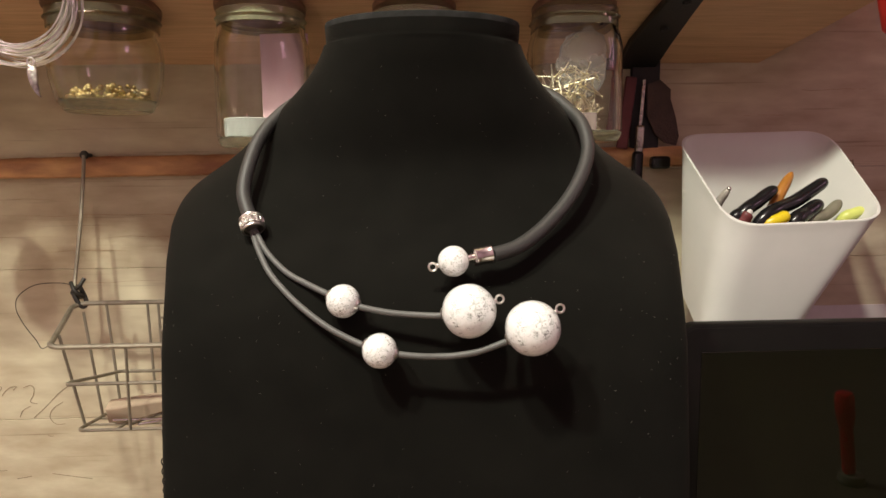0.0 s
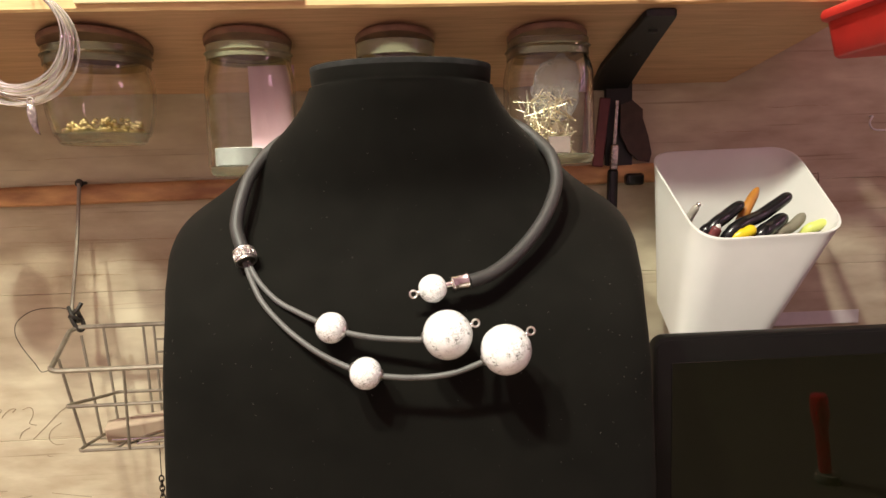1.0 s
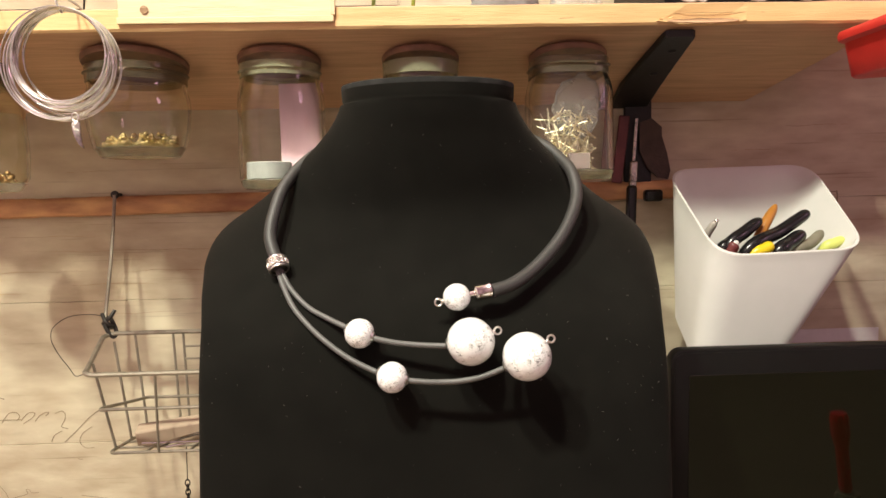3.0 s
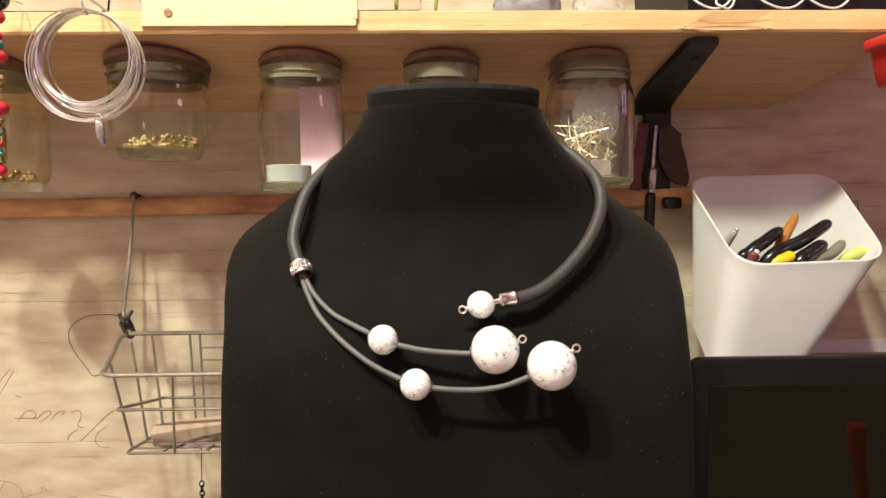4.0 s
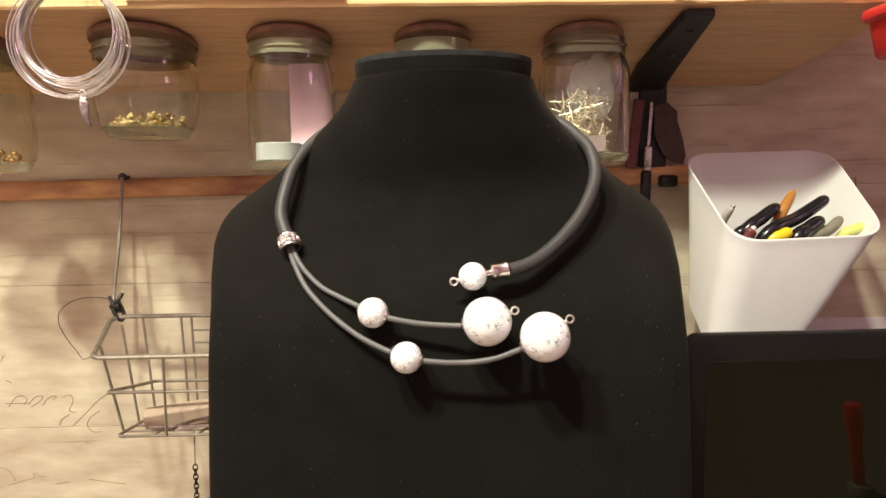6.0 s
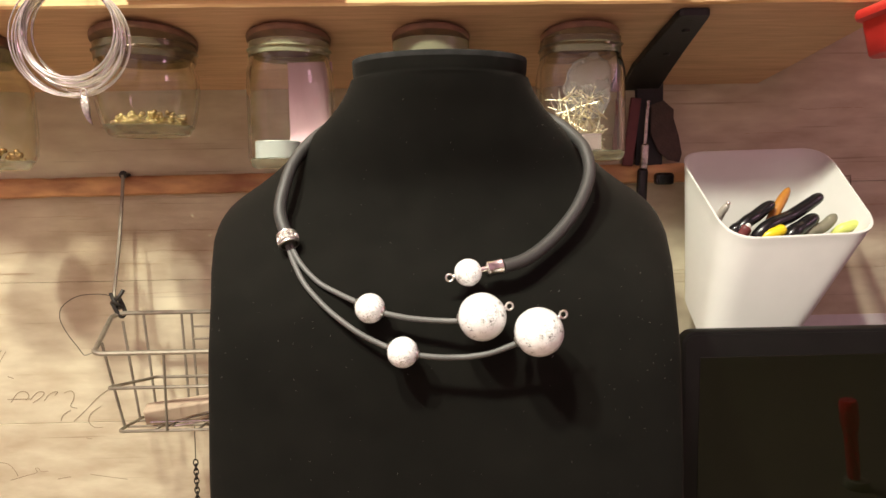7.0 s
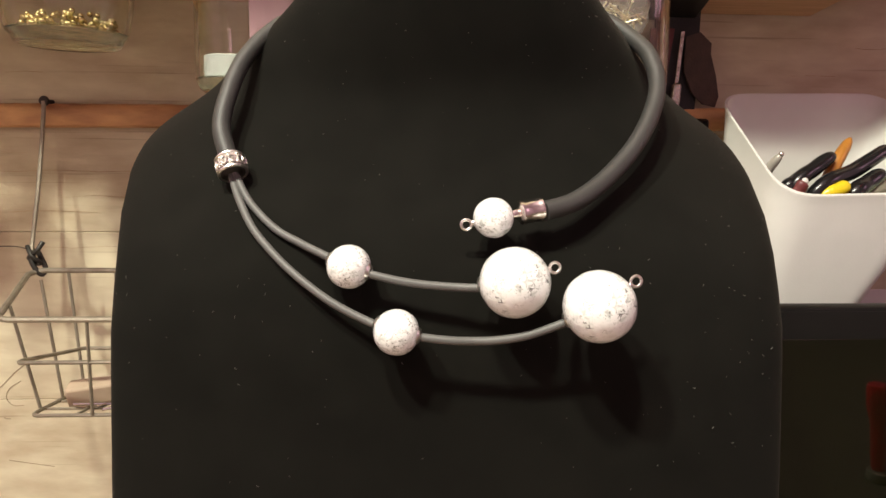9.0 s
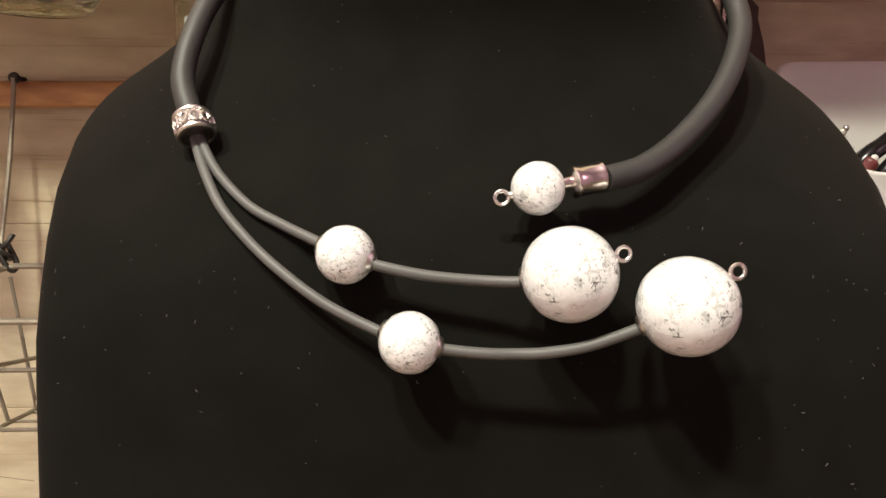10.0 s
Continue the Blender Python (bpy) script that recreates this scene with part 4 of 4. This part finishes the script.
part("hanger", block((0.060, 0.031, 0.020), (0.272, 0.6065, 0.245), 0.003), white_plastic, cup, "white wall hook behind")


def handle(name, pts, r, mat, label, category, tip=None):
    n = (len(pts) - 1) * 6 + 1
    radii = [r * (0.82 + 0.18 * math.sin(math.pi * min(1, 0.15 + 0.85 * i / (n - 1)))) for i in range(n)]
    for k, q in ((1, 0.35), (2, 0.72), (3, 0.92)):
        radii[-k] = radii[-k - 0] * q
    ob = base(name, pts[0], label, category, "tools in the holder")
    part("grip", rod(pts, radii, 14, steps=6), mat, ob)
    if tip:
        part("end", ball(r * 0.55, pts[-1], 2), tip, ob, "metal end")
    return ob


handle("pliers", [(0.262, 0.545, 0.165), (0.264, 0.535, 0.205), (0.275, 0.538, 0.229), (0.2905, 0.546, 0.2495)], 0.0045, tan_rubber, "tan rubber handle of a hand tool in the holder", "pliers")
handle("pliers", [(0.236, 0.545, 0.165), (0.240, 0.526, 0.2145), (0.2570, 0.530, 0.2290), (0.2715, 0.533, 0.2385)], 0.0053, black_rubber, "black rubber plier handle with glossy tip in the holder", "pliers")
handle("pliers", [(0.246, 0.545, 0.165), (0.255, 0.524, 0.2130), (0.2870, 0.534, 0.2275), (0.3035, 0.538, 0.2365), (0.3155, 0.541, 0.2435)], 0.0054, black_rubber, "long curved black plier handle in the holder", "pliers")
handle("pliers", [(0.238, 0.550, 0.170), (0.236, 0.528, 0.2120), (0.242, 0.528, 0.2195), (0.250, 0.530, 0.2255)], 0.0050, black_rubber, "short black plier handle in the holder", "pliers")
handle("pliers", [(0.276, 0.550, 0.165), (0.279, 0.524, 0.2085), (0.293, 0.528, 0.2190), (0.3070, 0.532, 0.2270)], 0.0062, black_rubber, "thick black plier handle in the holder", "pliers")
handle("pliers", [(0.292, 0.550, 0.170), (0.296, 0.530, 0.2100), (0.313, 0.533, 0.2180), (0.3245, 0.536, 0.2275)], 0.0048, khaki_plastic, "flat khaki grey tool handle in the holder", "pliers")
handle("marker", [(0.254, 0.545, 0.160), (0.257, 0.524, 0.2060), (0.2690, 0.5205, 0.2155), (0.2745, 0.5215, 0.2178)], 0.0050, yellow_rubber, "yellow rubber tool handle at the holder's rim", "tool")
handle("crochet_hook", [(0.240, 0.552, 0.180), (0.2300, 0.547, 0.2120), (0.2300, 0.540, 0.2265), (0.2340, 0.532, 0.2380)], 0.0034, pale_steel, "grey metal handled tool in the holder", "tool", silver)
handle("awl", [(0.243, 0.548, 0.170), (0.240, 0.527, 0.2050), (0.2430, 0.5225, 0.2165), (0.2450, 0.5215, 0.2205)], 0.0050, maroon, "dark red pen with a white ringed end in the holder", "pen", white_plastic)
handle("marker", [(0.318, 0.550, 0.175), (0.324, 0.534, 0.2110), (0.3325, 0.531, 0.2180), (0.3405, 0.531, 0.2205)], 0.0044, lime_plastic, "lime yellow marker lying in the holder", "marker")

tagged(part("paper_strip", block((0.100, 0.0012, 0.013), (0.385, WALL_Y - 0.0010, 0.1205), 0.0003), strip_paper), "white paper strip fixed on the boards", "paper")

wall_hook = base("wall_hook", (0.44, WALL_Y, 0.30), "small white wire hook on the boards", "hook")
part("wire", rod([(0.4400, 0.6230, 0.3110), (0.4390, 0.6180, 0.3105), (0.4350, 0.6160, 0.3045), (0.4375, 0.6150, 0.2990), (0.4450, 0.6150, 0.2975), (0.4580, 0.6155, 0.2980)], 0.0009, 7, steps=5), white_wire, wall_hook)

# ---- tablet ----
def slab(x0, x1, z0, z1, y, thick, r):
    """An upright plate with rounded corners and softened edges; its front lies at y."""
    def outline(d, yy):
        out = []
        for cx, cz, a0 in ((x1 - r, z1 - r, 0), (x0 + r, z1 - r, 90), (x0 + r, z0 + r, 180), (x1 - r, z0 + r, 270)):
            out += [(cx + (r - d) * math.cos(radians(a0 + 11.25 * k)), yy, cz + (r - d) * math.sin(radians(a0 + 11.25 * k))) for k in range(9)]
        return out
    e = min(0.002, thick * 0.3)
    return ring_skin(bmesh.new(), [outline(e, y), outline(e * 0.3, y + e * 0.3), outline(0, y + e), outline(0, y + thick - e), outline(e, y + thick)])


tablet = base("tablet", (0.30, 0.425, TABLE_Z), "black glossy tablet standing upright on the table", "tablet")
TB_L, TB_R, TB_T, TB_Y = 0.1545, 0.500, 0.1600, 0.420
part("case", slab(TB_L, TB_R, TABLE_Z, TB_T, TB_Y, 0.010, 0.009), black_plastic, tablet)
part("bezel", slab(TB_L + 0.0025, TB_R - 0.0025, TABLE_Z + 0.003, TB_T - 0.0025, TB_Y - 0.0006, 0.0012, 0.007), black_plastic, tablet, "matt black bezel")
part("screen", block((TB_R - TB_L - 0.024, 0.0012, TB_T - TABLE_Z - 0.032), ((TB_L + TB_R) / 2, TB_Y - 0.0008, (TB_T + TABLE_Z) / 2 - 0.001), 0.0003), screen_glass, tablet, "dark glossy screen")
part("stand", block((0.12, 0.06, 0.004), (0.33, TB_Y + 0.038, TABLE_Z + 0.0022), 0.001), black_plastic, tablet, "black foot")

red_pen = base("stamp", (0.460, 0.136, TABLE_Z), "red handled stamp standing on the mat", "stamp")
part("handle", lathe([(0.001, 0.011), (0.0060, 0.011), (0.0066, 0.014), (0.0068, 0.062), (0.0086, 0.071), (0.0096, 0.078), (0.0094, 0.096), (0.0078, 0.1012), (0.001, 0.1024)], 28), red_resin, red_pen, "red handle").matrix_world = pose(0.4610, 0.136, TABLE_Z, 0, -7, 0)
part("foot", lathe([(0.001, 0.0), (0.0130, 0.0), (0.0136, 0.001), (0.0120, 0.0095), (0.001, 0.0097)], 28), khaki_plastic, red_pen, "dull grey foot").matrix_world = Matrix.Translation((0.4625, 0.136, TABLE_Z))

# ---- hanging cutter and leather beside the bracket ----
cutter = base("craft_knife", (0.186, 0.600, 0.28), "narrow steel blade with a dark handle hanging on the wall", "knife")
part("blade", block((0.0030, 0.0012, 0.040), (0.1925, 0.6105, 0.3100), 0.0004, 1, (0, 4, 0)), old_silver, cutter)
part("ferrule", block((0.0070, 0.006, 0.024), (0.1905, 0.6100, 0.2790), 0.0018, 2, (0, 3, 0)), old_silver, cutter, "worn steel ferrule")
part("grip", block((0.0095, 0.008, 0.050), (0.1882, 0.6090, 0.2440), 0.003, 2, (0, 2, 0)), black_rubber, cutter, "black grip")
part("sheath", block((0.010, 0.003, 0.062), (0.1800, 0.6140, 0.3020), 0.0012, 2, (0, 7, 0)), maroon, cutter, "dark red sheath")
scrap = bmesh.new()
edge = [(-0.010, 0.030), (0.002, 0.034), (0.012, 0.026), (0.012, 0.018), (0.017, 0.002), (0.020, -0.014), (0.018, -0.022), (0.008, -0.020), (-0.002, -0.012), (-0.010, 0.004)]
ring_skin(scrap, [[(x, -0.0012 + 0.002 * math.sin(x * 120), z) for x, z in edge], [(x, 0.0012 + 0.002 * math.sin(x * 120), z) for x, z in edge]])
tagged(part("leather_scrap", scrap, leather), "dark brown leather scrap hanging beside the bracket", "leather").matrix_world = Matrix.Translation((0.2070, WALL_Y - 0.0085, 0.2960))
tagged(part("rubber_clip", block((0.017, 0.010, 0.011), (0.2090, 0.6100, 0.2590), 0.003, 3), black_rubber), "small black rubber block on the batten", "clip")

# ---- things hanging from the shelf front ----
bangles = base("bangle_bundle", (-0.239, 0.452, 0.355), "bundle of thin silver bangles hanging at the shelf", "bangles")
rng = random.Random(8)
for i in range(26):
    r = rng.uniform(0.0296, 0.0362)
    c = Vector((-0.2390 + rng.uniform(-0.0012, 0.0012), 0.446 + 0.0006 * i, 0.3905 - r))
    m = Matrix.Translation(c) @ Euler((rng.uniform(-0.08, 0.08), rng.uniform(-0.1, 0.1), rng.uniform(-0.09, 0.09))).to_matrix().to_4x4()
    part("bangle", rod([m @ Vector((r * math.cos(a), 0, r * math.sin(a))) for a in (2 * math.pi * k / 56 for k in range(56))], rng.uniform(0.00036, 0.00058), 7, loop=True), bangle_silver, bangles)
part("ring", rod([(-0.2285 + 0.0020 * math.cos(a), 0.443, 0.3195 + 0.0026 * math.sin(a)) for a in (2 * math.pi * k / 16 for k in range(16))], 0.0005, 7, loop=True), silver, bangles)
wing = bmesh.new()
outline = [(-0.0022, 0.0), (0.0010, 0.0012), (0.0026, -0.0010), (0.0030, -0.0050), (0.0028, -0.0095), (0.0034, -0.0140), (0.0042, -0.0175), (0.0020, -0.0158), (0.0, -0.0130), (-0.0016, -0.0095), (-0.0028, -0.0050), (-0.0030, -0.0020)]
ring_skin(wing, [[(x, 0.0006, z) for x, z in outline], [(x, -0.0002, z) for x, z in outline], [(x * 0.85, -0.0007, z * 0.93 - 0.0006) for x, z in outline]])
part("wing_charm", wing, old_silver, bangles, "silver wing charm").matrix_world = Matrix.Translation((-0.2282, 0.443, 0.3165))
part("hanger", rod([(-0.2390, 0.4560, 0.3890), (-0.2380, 0.4480, 0.3935), (-0.2380, 0.4500, 0.3990), (-0.2380, 0.474, 0.3990), (-0.2380, 0.485, 0.3965)], 0.0009, 8, steps=5), white_wire, bangles, "clear plastic hook")

strings = base("beaded_bracelet", (-0.312, 0.452, 0.39), "red, gold and teal beaded bracelet hanging at the shelf", "bracelet")
rng = random.Random(3)
part("thread", rod([(-0.2910, 0.474, 0.4005), (-0.2940, 0.455, 0.4010), (-0.2965, 0.452, 0.393), (-0.2990, 0.452, 0.288)], 0.0005, 6), gold, strings)
part("bead", ball(0.0085, (-0.2960, 0.452, 0.3985), 3), bead_black, strings, "large black bead")
FRONT_BEADS = ((bead_red, 0.0068, 0.3870), (gold, 0.0016, 0.3785), (bead_red, 0.0050, 0.3745), (bead_teal, 0.0050, 0.3690), (bead_red, 0.0062, 0.3610), (gold, 0.0024, 0.3548), (gold, 0.0052, 0.3465), (gold, 0.0022, 0.3395), (silver, 0.0030, 0.3355), (bead_red, 0.0062, 0.3275), (gold, 0.0028, 0.3195))
for k, (mat, r, z) in enumerate(FRONT_BEADS):
    bm = ball(r, (0, 0, 0), 3)
    bmesh.ops.scale(bm, vec=(1, 1, 0.78), verts=bm.verts)
    part("bead", bm, mat, strings).matrix_world = Matrix.Translation((-0.2975 + 0.0006 * math.sin(k * 2.1), 0.452, z))
tube_bead = part("tube_bead", lathe([(0.0012, 0.0), (0.0036, -0.0005), (0.0030, -0.0020), (0.0040, -0.0034), (0.0043, -0.0130), (0.0040, -0.0226), (0.0030, -0.0240), (0.0036, -0.0255), (0.0012, -0.0262)], 20), gold, strings, "ornate gold tube bead with teal studs")
tube_bead.matrix_world = Matrix.Translation((-0.2985, 0.452, 0.3172))
for row in range(3):
    for q in (-0.9, -0.1, 0.7):
        a = -math.pi / 2 + q
        part("stud", ball(0.0017, (-0.2985 + 0.0042 * math.cos(a), 0.452 + 0.0042 * math.sin(a), 0.3108 - 0.0068 * row), 2), bead_teal if (row + int(q * 10)) % 2 else bead_red, tube_bead)
part("bead", ball(0.0042, (-0.2990, 0.452, 0.2868), 3), bead_red, strings)
z = 0.388
for k in range(17):
    mat, r = ((bead_red, 0.0046), (gold, 0.0030), (bead_teal, 0.0034), (gold, 0.0026))[k % 4]
    z -= r * 0.84
    bm = ball(r, (0, 0, 0), 2)
    bmesh.ops.scale(bm, vec=(1, 1, 0.8), verts=bm.verts)
    part("bead", bm, mat, strings).matrix_world = Matrix.Translation((-0.3110 + rng.uniform(-0.001, 0.001), 0.456, z))
    z -= r * 0.84

# ---- red bin at the shelf's end ----


def bin_mesh():
    bm = bmesh.new()

    def ring(x0, x1, y0, y1, z, r):
        out = []
        for cx, cy, a0 in ((x1 - r, y1 - r, 0), (x0 + r, y1 - r, 90), (x0 + r, y0 + r, 180), (x1 - r, y0 + r, 270)):
            out += [(cx + r * math.cos(radians(a0 + 15 * k)), cy + r * math.sin(radians(a0 + 15 * k)), z(cx)) for k in range(7)]
        return out
    rows = []
    for dx, z, r in ((0.010, 0.345, 0.008), (0.008, 0.3465, 0.009), (0.0035, 0.366, 0.010), (0.0030, 0.3690, 0.010), (-0.002, 0.3705, 0.012), (-0.003, 0.3735, 0.012), (-0.002, 0.3765, 0.012), (0.003, 0.3770, 0.010), (0.005, 0.3760, 0.009), (0.009, 0.350, 0.008), (0.011, 0.3475, 0.007)):
        rows.append(ring(0.2895 + dx, 0.4200 - dx, 0.385 + dx, 0.4705 - dx * 0.2, lambda cx, z=z: z - 0.006 + 0.05 * (cx - 0.29), r))
    return ring_skin(bm, rows)


def blocker_bin(x0, x1, y0, y1, z0, z1, flare, t=0.0025):
    """A plain bin with a rolled rim, the shape of the added light blocker."""
    def r(d, z):
        pts = [(x0 + d, y0 + d), (x1 - d, y0 + d), (x1 - d, y1 - d), (x0 - flare + d, y1 - d)]
        return [(x, y, z if z > 0.2 else under(y) + z) for x, y in pts]
    return ring_skin(bmesh.new(), [r(0.004, z0), r(0.002, z0 + 0.002), r(0.0, z1 - 0.008), r(-0.003, z1 - 0.008), r(-0.003, z1), r(t, z1), r(t + 0.004, z0 + t)])


red_bin = base("red_bin", (0.365, 0.43, 0.345), "red plastic storage bin hooked on the shelf front", "bin")
part("body", bin_mesh(), red_plastic, red_bin)
part("label_plate", block((0.034, 0.0012, 0.012), (0.327, 0.3893, 0.3530), 0.0003, 1, (-10, -3, 0)), grey_label, red_bin, "grey label plate")
part("hook", block((0.020, 0.006, 0.030), (0.345, 0.4725, 0.3800), 0.001), red_plastic, red_bin, "red back hook")

# added out of view: a tall bin that keeps the lamps off the right wall
light_blocker = base("red_bin", (0.375, 0.50, 0.40), "unseen red bin added to shade the right wall", "bin")
part("body", blocker_bin(0.3395, 0.480, 0.476, 0.532, 0.0165, 0.540, 0.0), red_plastic, light_blocker)

# ---- things on the shelf ----

def on_shelf(y):
    return under(y) + 0.0164


def tilt_at(x, y):
    return pose(x, y, on_shelf(y), math.degrees(math.atan(-SLOPE)), 0, 0)


def open_box(w, d, h, t):
    bm = bmesh.new()
    outer = [(w / 2, d / 2), (w / 2 - t, d / 2 - t)]
    def r(k, z):
        a, b = outer[k]
        return [(-a, -b, z), (a, -b, z), (a, b, z), (-a, b, z)]
    return ring_skin(bm, [r(0, 0.0004), r(0, h), r(1, h), r(1, t)])


for x, w in ((-0.285, 0.10), (-0.045, 0.055)):
    tagged(part("clear_box", open_box(w, 0.08, 0.035, 0.0018), clear_plastic, smooth=False), "clear plastic box standing on the shelf", "box", "boxes on the shelf").matrix_world = tilt_at(x, 0.518)
for x, w in ((0.060, 0.055), (0.115, 0.04), (-0.165, 0.05)):
    bagm = bmesh.new()
    bmesh.ops.create_icosphere(bagm, subdivisions=4, radius=1)
    for v in bagm.verts:
        k = 1 + 0.22 * noise.noise(v.co * 1.9 + Vector((x * 50, 0, 0))) + 0.10 * noise.noise(v.co * 5)
        v.co = Vector((v.co.x * w / 2 * k, v.co.y * 0.022 * k, max(v.co.z * 0.020 * k + 0.014, 0.0004)))
    tagged(part("plastic_bag", bagm, bag_film if x > 0.1 else paper), "crumpled white plastic bag lying on the shelf", "bag", "bags on the shelf").matrix_world = tilt_at(x, 0.508)
for x in (-0.037, -0.009):
    tagged(part("plant_stem", rod([(0, 0, 0.0016), (0.001, -0.004, 0.0022), (0.002, -0.007, 0.012), (0.004, -0.002, 0.035)], 0.0014, 7, steps=4), stem_green), "short green wire stem standing on the shelf", "stem", "stems on the shelf").matrix_world = tilt_at(x, 0.486)
tagged(part("black_box", open_box(0.160, 0.115, 0.130, 0.003), black_plastic, smooth=False), "black plastic storage box standing on the shelf", "box").matrix_world = tilt_at(0.254, 0.542)
for i, (x, r) in enumerate(((0.188, 0.015), (0.197, 0.006), (0.238, 0.020), (0.272, 0.017))):
    loop = rod([(r * math.cos(a), -0.001 * math.cos(3 * a), 0.0008 + r * 0.9 + r * 0.9 * math.sin(a)) for a in (2 * math.pi * k / 24 for k in range(24))], 0.0008, 7, loop=True)
    tagged(part("wire_ring", loop, white_wire), "thin white wire ring standing against a black box", "wire ring", "wire rings on the shelf").matrix_world = tilt_at(x, 0.4775)
